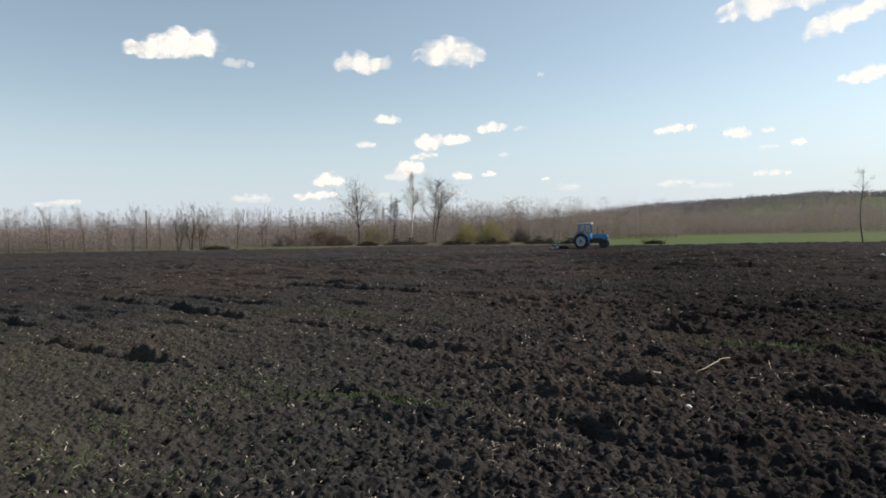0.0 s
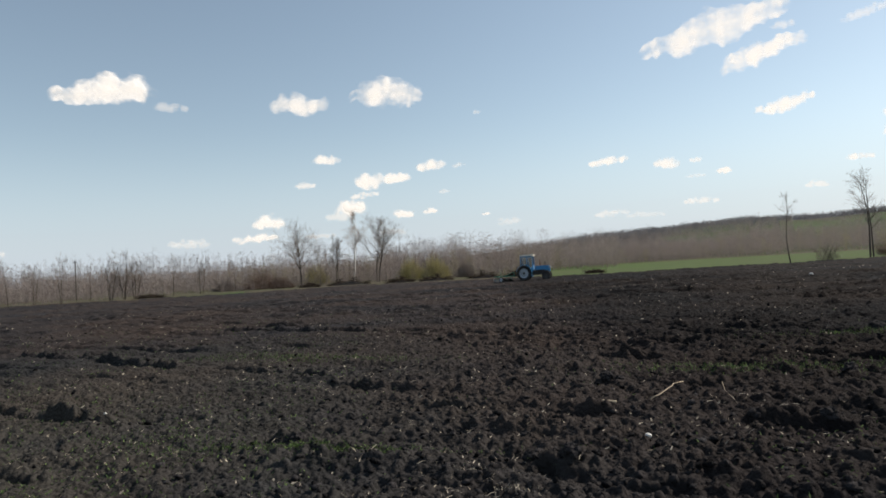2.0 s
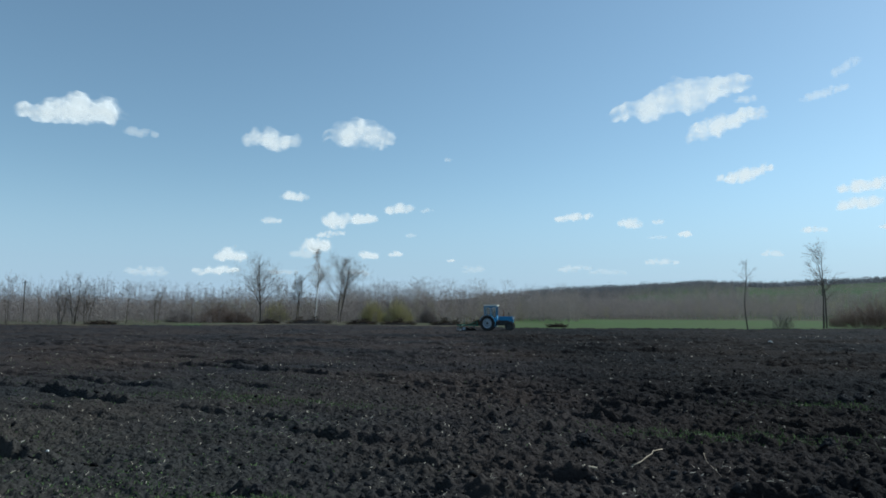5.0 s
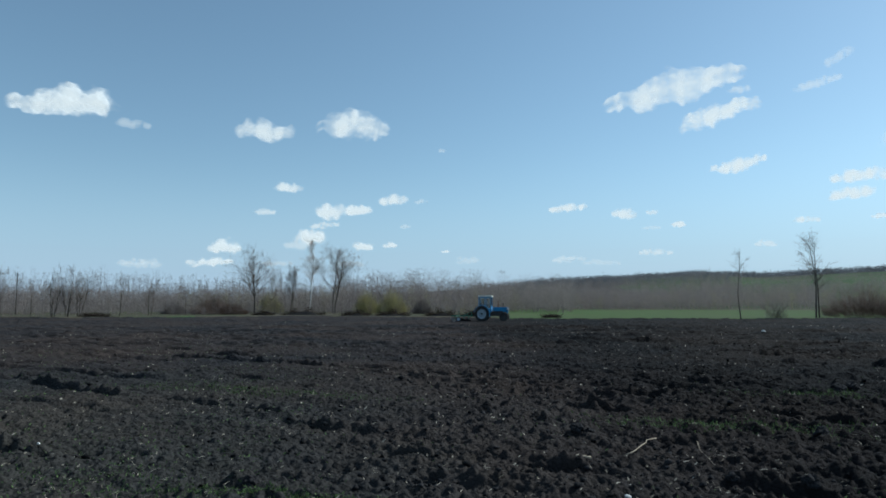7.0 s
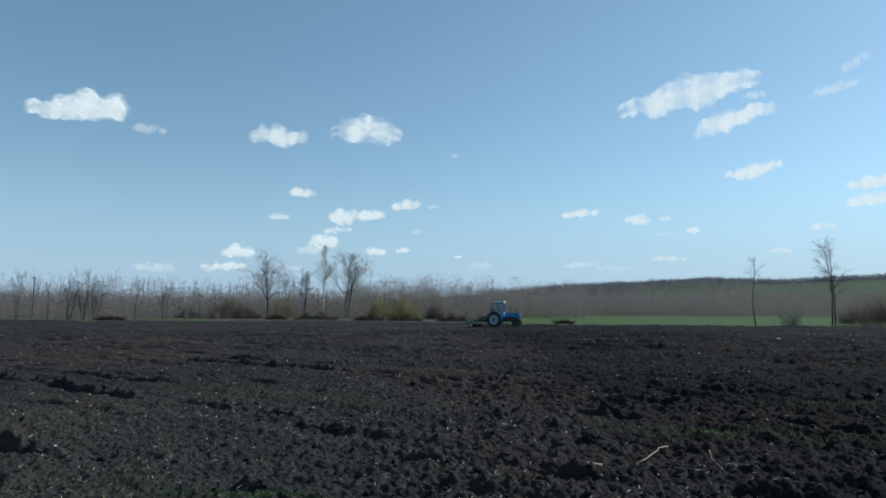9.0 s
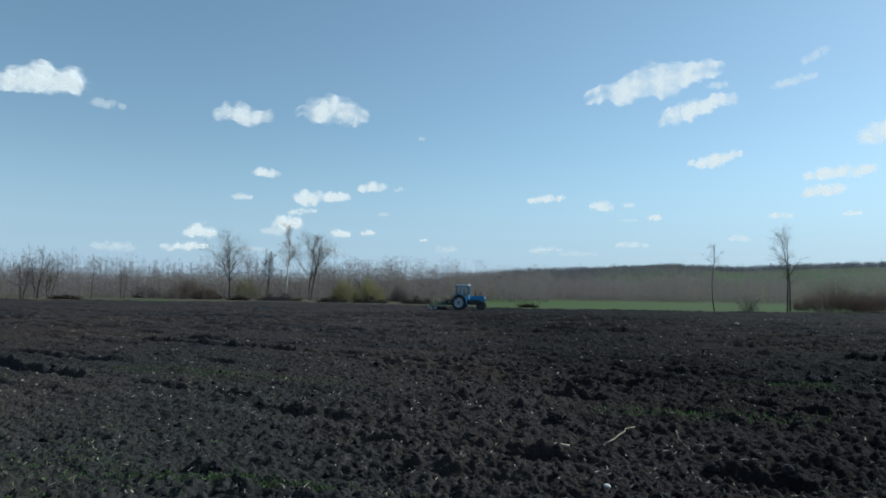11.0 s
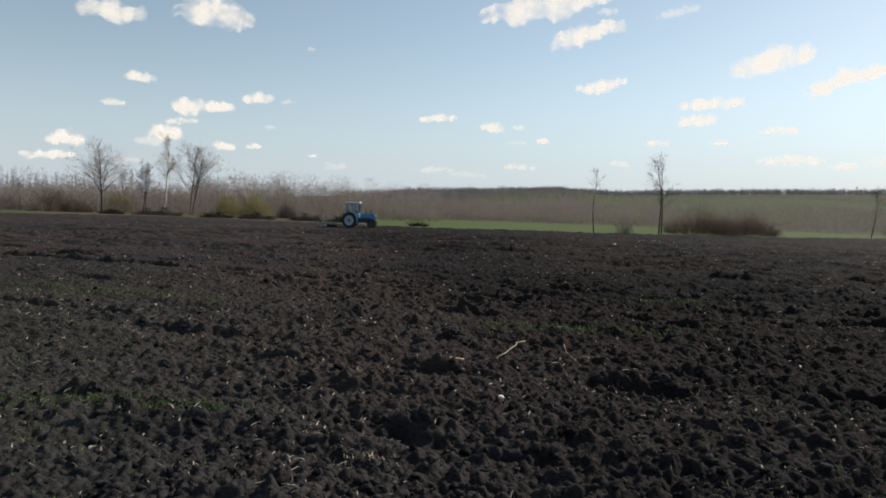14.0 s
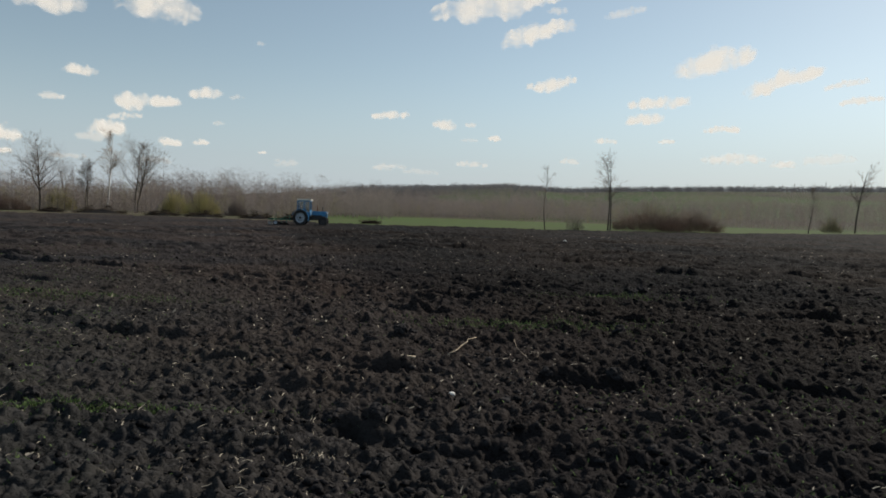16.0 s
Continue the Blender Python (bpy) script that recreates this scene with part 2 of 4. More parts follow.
def from_arrays(name, verts, faces, mat, parent=None, label="", smooth=False):
    """One mesh object from an array of points and an array of equal-sided faces."""
    verts, faces = np.asarray(verts, np.float32), np.asarray(faces, np.int32)
    me = bpy.data.meshes.new(name)
    k = faces.shape[1]
    me.vertices.add(len(verts))
    me.vertices.foreach_set("co", verts.ravel())
    me.loops.add(faces.size)
    me.loops.foreach_set("vertex_index", faces.ravel())
    me.polygons.add(len(faces))
    me.polygons.foreach_set("loop_start", np.arange(0, faces.size, k, dtype=np.int32))
    me.update(calc_edges=True)
    if smooth:
        me.polygons.foreach_set("use_smooth", np.ones(len(faces), bool))
    me.materials.append(mat)
    ob = new(name, me)
    ob.parent = parent
    if label:
        tagged(ob, label)
    return ob


def box(bm, centre, size, bevel=0.02, turn=None):
    m = Matrix.Translation(centre) @ (turn or Matrix()) @ Matrix.Diagonal((*size, 1))
    g = bmesh.ops.create_cube(bm, size=1, matrix=m)
    if bevel:
        es = list({e for v in g["verts"] for e in v.link_edges})
        bmesh.ops.bevel(bm, geom=es, offset=bevel, segments=2, affect="EDGES")
    return g


def bar(bm, a, b, r0, r1=None, sides=8):
    a, b = Vector(a), Vector(b)
    d = b - a
    m = Matrix.Translation((a + b) / 2) @ d.to_track_quat("Z", "Y").to_matrix().to_4x4()
    return bmesh.ops.create_cone(bm, cap_ends=True, segments=sides, radius1=r0, radius2=r0 if r1 is None else r1, depth=d.length, matrix=m)


def lathe(bm, profile, centre, steps=28):
    """Turns a closed profile of (radius, y) about the y axis through centre."""
    rings = []
    for i in range(steps):
        a = 2 * math.pi * i / steps
        rings.append([bm.verts.new((centre[0] + r * math.cos(a), centre[1] + y, centre[2] + r * math.sin(a))) for r, y in profile])
    k = len(profile)
    for i in range(steps):
        p, q = rings[i], rings[(i + 1) % steps]
        for j in range(k):
            bm.faces.new((p[j], p[(j + 1) % k], q[(j + 1) % k], q[j]))
    bmesh.ops.recalc_face_normals(bm, faces=bm.faces)


def spot(az, d):
    """Ground place at a bearing (degrees clockwise from +y) and a distance."""
    return d * math.sin(radians(az)), d * math.cos(radians(az))


# ---- the lie of the land ----
def lattice(ix, iy, seed):
    h = (ix.astype(np.int64) * 374761393 + iy.astype(np.int64) * 668265263 + seed * 1442695041) & 0xFFFFFFFF
    h = ((h ^ (h >> 13)) * 1274126177) & 0xFFFFFFFF
    return ((h ^ (h >> 16)) & 0xFFFFFF) / float(0xFFFFFF)


def rough_noise(x, y, size, seed):
    x, y = x / size, y / size
    ix, iy = np.floor(x), np.floor(y)
    fx, fy = x - ix, y - iy
    fx, fy = fx * fx * (3 - 2 * fx), fy * fy * (3 - 2 * fy)
    a, b = lattice(ix, iy, seed), lattice(ix + 1, iy, seed)
    c, d = lattice(ix, iy + 1, seed), lattice(ix + 1, iy + 1, seed)
    return (a + (b - a) * fx) * (1 - fy) + (c + (d - c) * fx) * fy - 0.5


def lumps(x, y, size, seed, share):
    """Rounded clods: a dome of random size round one jittered point a cell, for a share of the cells."""
    ix, iy = np.floor(x / size), np.floor(y / size)
    out = np.zeros_like(x)
    for ox in (-1, 0, 1):
        for oy in (-1, 0, 1):
            cx, cy = ix + ox, iy + oy
            px, py = (cx + lattice(cx, cy, seed)) * size, (cy + lattice(cx, cy, seed + 1)) * size
            r = size * (0.25 + 0.55 * lattice(cx, cy, seed + 2))
            live = lattice(cx, cy, seed + 3) < share
            stretch = 0.7 + 0.6 * lattice(cx, cy, seed + 4)
            d2 = ((x - px) / stretch) ** 2 + (y - py) ** 2
            out = np.maximum(out, np.where(live & (d2 < r * r), np.sqrt(np.maximum(r * r - d2, 0)), 0))
    return out


def smooth01(v):
    v = np.clip(v, 0, 1)
    return v * v * (3 - 2 * v)


EDGE_AZ = (-180, -60, -40, -26, -15, -9, -4, 5, 10, 19, 25, 30, 39, 45, 50, 70, 180)
EDGE_R = (60, 110, 125, 104, 104, 106, 98, 92, 86, 92, 95, 102, 122, 165, 215, 240, 60)
CREST_AZ = (-180, -50, -14, 2, 14, 50, 90, 180)
CREST_R = (1500, 330, 340, 800, 1400, 1500, 1500, 1500)
RISE_AZ = (-180, -50, -14, 0, 12, 22, 26, 39, 49, 60, 180)
RISE_EL = (0.6, 0.55, 0.6, 1.1, 1.75, 2.15, 1.95, 2.3, 2.4, 2.3, 0.6)
FUR = radians(-30)   # the way the plough went

# hollows left by the plough: x, y, length, width, depth, heading in degrees
TRENCHES = (
    (0.75, 5.35, 0.6, 0.18, 0.14, -33), (1.45, 4.85, 0.65, 0.15, 0.11, -30), (3.35, 6.45, 1.15, 0.22, 0.17, -35),
    (1.55, 7.25, 1.15, 0.16, 0.12, -28), (-6.4, 9.0, 4.6, 0.16, 0.13, -29), (-9.3, 15.6, 8.0, 0.18, 0.13, -36),
    (-3.6, 11.6, 3.0, 0.12, 0.10, -33), (-11.8, 13.0, 5.0, 0.14, 0.12, -30), (-1.5, 9.8, 1.6, 0.12, 0.10, -28), (2.9, 11.0, 1.3, 0.12, 0.11, -30),
    (6.0, 10.2, 1.8, 0.14, 0.12, -32), (9.5, 9.4, 2.4, 0.16, 0.13, -33), (-4.2, 5.9, 0.5, 0.14, 0.11, -25), (-6.0, 21.0, 7.0, 0.2, 0.13, -32),
    (-0.25, 7.95, 0.7, 0.18, 0.14, -32), (-1.9, 6.75, 0.5, 0.2, 0.12, -25), (5.2, 5.6, 1.6, 0.22, 0.15, -34),
)


def big_land(x, y):
    """Height without the tillage: nearly level field, low rise and hills beyond."""
    r, az = np.hypot(x, y), np.degrees(np.arctan2(x, y))
    z = -0.2 * smooth01((r - 15) / 55)
    crest, rise = np.interp(az, CREST_AZ, CREST_R), np.interp(az, RISE_AZ, RISE_EL)
    top = np.tan(np.radians(rise)) * crest
    z = z + top * smooth01((r - 180) / (crest - 180)) * (1 + 0.04 * rough_noise(x, y, 160, 5))
    return z


def soil_land(x, y):
    r, az = np.hypot(x, y), np.degrees(np.arctan2(x, y))
    inside = smooth01((np.interp(az, EDGE_AZ, EDGE_R) - r) / 2.0 + 0.5)
    u, v = x * math.cos(FUR) + y * math.sin(FUR), -x * math.sin(FUR) + y * math.cos(FUR)
    patchy = smooth01(rough_noise(u * 0.35, v, 1.6, 11) * 2.2 + 0.5)
    wx = x + 0.09 * rough_noise(x, y, 0.16, 81) + 0.035 * rough_noise(x, y, 0.06, 82)
    wy = y + 0.09 * rough_noise(x, y, 0.16, 83) + 0.035 * rough_noise(x, y, 0.06, 84)
    tame = 0.55 + 0.45 * smooth01((x + 2.5 + 3 * rough_noise(x, y, 1.5, 88)) / 3)
    z = 0.05 * rough_noise(x, y, 1.3, 1) * 2 + 0.03 * rough_noise(u * 0.35, v, 0.45, 2) * 2
    z += 0.09 * (0.4 - np.abs(np.sin(v * math.pi / 0.9 + 2.4 * rough_noise(x, y, 2.5, 3) + 1.2 * rough_noise(x, y, 0.5, 4)))) * patchy * tame
    near = 0.55 + 0.45 * smooth01((r - 6) / 5)
    bold = near * tame * (0.2 + 1.0 * smooth01(rough_noise(x, y, 0.8, 85) * 3 + 0.45))
    z += (lumps(wx, wy, 0.36, 21, 0.07) * 0.3 + lumps(wx, wy, 0.17, 31, 0.17) * 0.5) * bold + lumps(wx, wy, 0.085, 41, 0.34) * 0.75 * (0.4 + 0.6 * tame)
    z -= lumps(wx, wy, 0.22, 91, 0.18) * 0.5 * bold + lumps(wx, wy, 0.1, 95, 0.22) * 0.5 * tame
    z += tame * near * (0.07 * (0.25 - np.abs(rough_noise(wx, wy, 0.2, 86))) + 0.09 * (0.25 - np.abs(rough_noise(wx, wy, 0.1, 87))))
    z += 0.045 * rough_noise(x, y, 0.05, 7) + 0.024 * rough_noise(x, y, 0.024, 8)
    z += lumps(u * 0.45 + 0.3 * rough_noise(x, y, 0.5, 89), v, 0.42, 101, 0.45) * 0.5 * smooth01((r - 9) / 16) * patchy
    z -= lumps(u * 0.3 + 0.25 * rough_noise(x, y, 0.4, 133), v, 0.42, 131, 0.3) * 0.6 * smooth01((r - 7.5) / 8) * smooth01(rough_noise(u * 0.3, v, 2.4, 137) * 4 + 0.4)
    for tx, ty, length, width, depth, way in TRENCHES:
        a = radians(way)
        p, q = (x - tx) * math.cos(a) + (y - ty) * math.sin(a), -(x - tx) * math.sin(a) + (y - ty) * math.cos(a)
        q = q + width * (0.8 * rough_noise(x, y, 0.5, 51) + 0.7 * rough_noise(x, y, 0.15, 52) + 0.4 * rough_noise(x, y, 0.07, 53))
        ends = 1 - smooth01((np.abs(p) - length / 2) / 0.25 + 0.5)
        ragged = 0.62 + 0.9 * rough_noise(p, 0 * p, 0.35, 61) + 0.35 * rough_noise(p, q, 0.14, 62)
        z -= depth * np.exp(-(q / (0.75 * width)) ** 2 * 2.2) * ends * np.clip(ragged, 0.3, 1.2) * 1.25
        z += depth * (0.4 + 0.4 * smooth01((r - 7) / 3)) * (1 + 1.7 * rough_noise(x, y, 0.14, 63)) * np.exp(-((q - width * 1.0) / width) ** 2 * 2.5) * ends * np.clip(ragged + 0.2, 0.25, 1.2)
    return (z - 0.10) * inside


def height(x, y):
    xa, ya = np.array([float(x)]), np.array([float(y)])
    return float((big_land(xa, ya) + soil_land(xa, ya))[0])


def build_ground():
    fine = np.arange(-44, 57.01, 0.17)
    cols = np.concatenate([fine, np.arange(58, 315.5, 1.15)])
    rows = [0.002] + [0.1 * 1.025 ** k for k in range(137)]
    r = 3.0
    while r < 4600:
        rows.append(r)
        r *= 1.003 if r < 20 else 1.005 if r < 60 else 1.01 if r < 130 else 1.03
    rows = np.array(rows)
    A, R = np.meshgrid(np.radians(cols), rows)
    x, y = R * np.sin(A), R * np.cos(A)
    soft = np.clip(1 - (R - 125) / 100, 0, 1)
    z = big_land(x, y) + soil_land(x, y) * soft
    nr, nc = R.shape
    verts = np.stack([x, y, z], -1).reshape(-1, 3)
    i, j = np.meshgrid(np.arange(nr - 1), np.arange(nc), indexing="ij")
    k = (j + 1) % nc
    faces = np.stack([i * nc + j, i * nc + k, (i + 1) * nc + k, (i + 1) * nc + j], -1).reshape(-1, 4)[:, ::-1]
    ob = from_arrays("ground", verts, faces, SOIL)
    for m in (MEADOW, SCRUB, CROP, HILLSIDE, WOODFLOOR):
        ob.data.materials.append(m)
    rc = np.sqrt(rows[:-1] * rows[1:])[:, None] + 0 * cols[None, :]
    ac = ((cols[None, :] + 180) % 360 - 180) + 0 * rc
    xc, yc = rc * np.sin(np.radians(ac)), rc * np.cos(np.radians(ac))
    edge = np.interp(ac, EDGE_AZ, EDGE_R) + 2.2 * rough_noise(xc, yc, 5, 71) + 1.5 * rough_noise(xc, yc, 1.2, 72)
    slot = np.where(rc < edge, 0, 2)
    strip = (ac > 6) & (rc >= edge) & (rc < np.maximum(edge + 25, 205 + 0.5 * np.maximum(ac - 30, 0) * 8))
    slot = np.where(strip, 1, slot)
    left = (ac < -19) & (ac > -33) & (rc >= edge) & (rc < 165) & (rough_noise(xc, yc, 22, 73) > 0.02)
    slot = np.where(left, 1, slot)
    slot = np.where(rc > 230, 4, slot)
    crop = (rc > 380) & (rc < 1080 + 160 * rough_noise(xc, yc, 300, 74)) & (ac > 15) & (rough_noise(ac * 10, rc, 160, 75) > -0.28)
    slot = np.where(crop, 3, slot)
    slot = np.where((rc > 400) & (ac > -2) & (ac < 17 + 5 * rough_noise(rc, ac, 120, 76)), 5, slot)
    slot = np.where((rc > 1090) & (ac > 0) & (ac < 75), 5, slot)
    ob.data.polygons.foreach_set("material_index", slot.astype(np.int32).ravel())
    tagged(ob, "dark freshly ploughed soil field with grass strip and hills beyond", "ground", kind="structure")
    return ob


build_ground()


# ---- trees ----
def sprout(rng, start, way, length, radius, level, depth, out, spread, droop, kids, clear=0.32, reach=1.0):
    """Grows a bent, tapering branch as short segments and its side branches. Each entry: from, to, two radii, level."""
    steps = 5 if level == 0 else 3 if level < depth else 2
    p, d = Vector(start), Vector(way).normalized()
    joints = [(p.copy(), d.copy(), radius)]
    for i in range(steps):
        f = (i + 1) / steps
        wob = 0.10 if level == 0 else 0.22
        d = (d + Vector((rng.uniform(-wob, wob), rng.uniform(-wob, wob), rng.uniform(-wob, wob) * 0.6 + (0.05 - droop * level) * (level > 0)))).normalized()
        q = p + d * (length / steps)
        r = radius * (1 - 0.8 * f)
        out.append((p.copy(), q.copy(), joints[-1][2], r, level))
        p = q
        joints.append((p.copy(), d.copy(), r))
    if level >= depth:
        return
    for _ in range(kids[level]):
        f = rng.uniform(clear if level == 0 else 0.2, 1.0)
        i = min(int(f * steps), steps - 1)
        g = f * steps - i
        at = joints[i][0].lerp(joints[i + 1][0], g)
        base = joints[i][1]
        side = Vector((rng.gauss(0, 1), rng.gauss(0, 1), rng.gauss(0, 0.4)))
        side = (side - base * side.dot(base)).normalized()
        way2 = base * (1 - spread) + side * spread + Vector((0, 0, 0.06))
        l2 = length * (reach * rng.uniform(0.26, 0.52) * (1.2 - 0.7 * f) if level == 0 else rng.uniform(0.35, 0.65))
        sprout(rng, at, way2, l2, max(joints[i][2] * 0.5, 0.008), level + 1, depth, out, spread, droop, kids, clear, reach)


def prisms(segs, sides, least):
    """Joined tapering prisms along the segments, as arrays."""
    n = len(segs)
    a = np.array([s[0][:] for s in segs])
    b = np.array([s[1][:] for s in segs])
    r0, r1 = np.maximum([s[2] for s in segs], least), np.maximum([s[3] for s in segs], least * 0.6)
    d = b - a
    d /= np.linalg.norm(d, axis=1)[:, None] + 1e-9
    ref = np.where(np.abs(d[:, 2:3]) < 0.9, np.array([[0, 0, 1.0]]), np.array([[1.0, 0, 0]]))
    s = np.cross(d, ref)
    s /= np.linalg.norm(s, axis=1)[:, None] + 1e-9
    t = np.cross(d, s)
    verts = np.empty((n, 2 * sides, 3))
    for k in range(sides):
        o = math.cos(2 * math.pi * k / sides) * s + math.sin(2 * math.pi * k / sides) * t
        verts[:, k] = a + o * r0[:, None]
        verts[:, sides + k] = b + o * r1[:, None]
    base = (np.arange(n) * 2 * sides)[:, None]
    faces = [np.concatenate([base + k, base + (k + 1) % sides, base + sides + (k + 1) % sides, base + sides + k], 1) for k in range(sides)]
    return verts.reshape(-1, 3), np.concatenate(faces)


def bare_tree(az, d, tall, seed, label, kids=(13, 6, 5), spread=0.55, droop=0.0, stems=1, lean=0.0, thick=0.016, mats=(BARK, TWIG), radius=None, category="tree", name="tree", least=0.011, clear=0.32, reach=1.0, fork=0.14):
    """A leafless tree with its foot on the ground: trunk, limbs and crown of twigs."""
    rng = random.Random(seed)
    x, y = spot(az, d)
    root = new(name)
    root.location = (x, y, float(big_land(np.array([x]), np.array([y]))[0]) - 0.05)
    segs = []
    for i in range(stems):
        turn = rng.uniform(-0.6, 0.6) + 2 * math.pi * i / stems
        out = 0.0 if stems == 1 else fork
        way = (out * math.cos(turn) + lean, out * math.sin(turn), 1)
        start = (0.18 * math.cos(turn) * (stems > 1), 0.18 * math.sin(turn) * (stems > 1), 0)
        r = (radius or tall * thick) * rng.uniform(0.8, 1.05)
        sprout(rng, start, way, tall * rng.uniform(0.86, 1.0) / (1.0 + 0.02), r, 0, len(kids), segs, spread, droop, kids, clear, reach)
    for level, run, nm, sides in ((0, 5, "trunk", 8), (1, 3, "limb", 5)):
        got = [s for s in segs if s[4] == level]
        for i in range(0, len(got), run):
            v, f = prisms(got[i:i + run], sides, least)
            from_arrays(nm, v, f, mats[0], root)
    v, f = prisms([s for s in segs if s[4] >= 2], 3, least)
    from_arrays("crown", v, f, mats[1], root)
    return tagged(root, label, category)


bare_tree(-14.3, 128, 11.0, 3, "tall bare tree with spreading grey limbs at the field edge", (24, 9, 8), 0.5, radius=0.17, least=0.007, clear=0.22, reach=1.25)
bare_tree(-9.95, 130, 13.2, 5, "tall white-barked birch with drooping pale twigs", (22, 8, 7), 0.32, 0.10, mats=(BIRCH, BIRCH_TWIG), radius=0.15, lean=0.03, clear=0.42, reach=0.62, least=0.008)
bare_tree(-7.95, 127, 12.0, 8, "broad bare tree with two trunks beside the birch", (17, 9, 8), 0.48, stems=2, radius=0.15, fork=0.085, reach=1.05, least=0.007)
bare_tree(-11.35, 129, 7.8, 11, "slim bare tree beside the birch", (15, 8, 7), 0.42, fork=0.05, stems=2, radius=0.08, least=0.009)
bare_tree(-12.7, 150, 8.6, 12, "small bare tree among the bushes", (10, 6, 5), 0.45, radius=0.08, clear=0.6)
bare_tree(24.75, 92, 8.3, 15, "slender lone bare tree standing in grass", (12, 4, 3), 0.48, radius=0.11, clear=0.62, reach=0.6, least=0.009)
bare_tree(29.95, 103, 11.2, 18, "bare tree with twin upright trunks in grass", (14, 5, 4), 0.5, stems=2, radius=0.115, clear=0.36, reach=0.75, fork=0.045, least=0.009)
bare_tree(47.5, 205, 17.0, 21, "tall bare tree at the far field edge", (16, 6, 5), 0.42, radius=0.22, least=0.014, reach=0.7)
bare_tree(44.5, 160, 10.5, 22, "thin bare tree at the far field edge", (12, 6, 5), 0.36, radius=0.12, least=0.012, reach=0.7)
bare_tree(50.4, 200, 13.0, 23, "bare tree at the far field edge", (14, 6, 5), 0.4, radius=0.2, least=0.014)
for az, d, tall, seed in ((-31.9, 108, 6.0, 31), (-30.0, 116, 5.0, 32), (-24.2, 110, 5.2, 36), (-22.1, 112, 4.6, 37),
                          (-35.2, 112, 6.4, 38), (-37.5, 116, 6.4, 39), (-40.0, 122, 6.8, 40), (-33.6, 118, 5.7, 41), (-19.5, 118, 4.6, 42), (-42.5, 122, 6.5, 43)):
    bare_tree(az, d, tall, seed, "bare roadside tree with thin upright limbs", (11, 6, 5), 0.36, radius=0.055, fork=0.05, stems=1 + seed % 2, least=0.006, clear=0.15)
for az, tall, seed in ((-27.7, 6.4, 33), (-26.9, 6.1, 34), (-28.6, 5.6, 35)):
    bare_tree(az, 109, tall, seed, "bushy bare tree with dense pale twigs", (11, 6, 5), 0.44, radius=0.06, stems=3, least=0.006, clear=0.1, fork=0.07)


def twig_cloud(rng, spots, tall, wide, count, width, upright=0.6, low=0.15):
    """Thin slivers for many far trees at once: a stem each and count twigs. Arrays of points and triangles."""
    n = len(spots)
    base = np.stack([spots[:, 0], spots[:, 1], big_land(spots[:, 0], spots[:, 1]) - 0.1], 1)
    f = rng.uniform(low, 1, (n, count)) ** 0.8
    ang = rng.uniform(0, 2 * math.pi, (n, count))
    reach = wide[:, None] * (1.15 - 0.75 * f) * rng.uniform(0.05, 1, (n, count))
    p = np.stack([reach * np.cos(ang) * 0.75, reach * np.sin(ang) * 0.75, f * tall[:, None] * 0.93], -1) + base[:, None]
    length = tall[:, None] * rng.uniform(0.08, 0.22, (n, count)) * (1.1 - 0.35 * f)
    tilt = rng.normal(0, 1 - upright, (n, count))
    q = p + np.stack([(np.cos(ang) * 0.75 + tilt * 0.5) * length * (1.3 - upright), np.sin(ang) * 0.75 * length * (1.3 - upright), length * (0.25 + 0.75 * upright)], -1)
    turn = rng.uniform(0, math.pi, (n, count))
    s = np.stack([np.cos(turn), np.sin(turn), 0 * turn], -1) * (width * rng.uniform(0.5, 1.3, (n, count)))[..., None]
    twigs = np.stack([p - s, p + s, q], 2).reshape(-1, 3)
    lean = rng.normal(0, 0.04, (n, 2)) * tall[:, None]
    top = base + np.concatenate([lean, tall[:, None] * 0.95], 1)
    stems = []
    for a in (0.3, 2.4):
        s = np.array([math.cos(a), math.sin(a), 0]) * (tall * 0.006 + 0.012)[:, None]
        stems.append(np.stack([base - s, base + s, top], 1).reshape(-1, 3))
    v = np.concatenate([twigs, *stems])
    return v, np.arange(len(v)).reshape(-1, 3)


def scatter(rng, n, az0, az1, r0, r1):
    az, r = np.radians(rng.uniform(az0, az1, n)), np.sqrt(rng.uniform(r0 * r0, r1 * r1, n))
    return np.stack([r * np.sin(az), r * np.cos(az)], 1)


def woods(name, label, n, az0, az1, r0, r1, t0, t1, count, width, mat, seed, wide=0.46, upright=0.35, low=0.1, category="woodland", emerge=0.07):
    rng = np.random.default_rng(seed)
    at = scatter(rng, n, az0, az1, r0, r1)
    tall = rng.uniform(t0, t1, n) * (0.8 + 0.5 * (rough_noise(at[:, 0], at[:, 1], 18, seed) + 0.5))
    tall *= np.where(rng.uniform(0, 1, n) < emerge, rng.uniform(1.15, 1.4, n), rng.uniform(0.7, 1.05, n))
    v, f = twig_cloud(rng, at, tall, tall * wide, count, width, upright, low)
    return tagged(from_arrays(name, v, f, mat), label, category, kind="stuff")


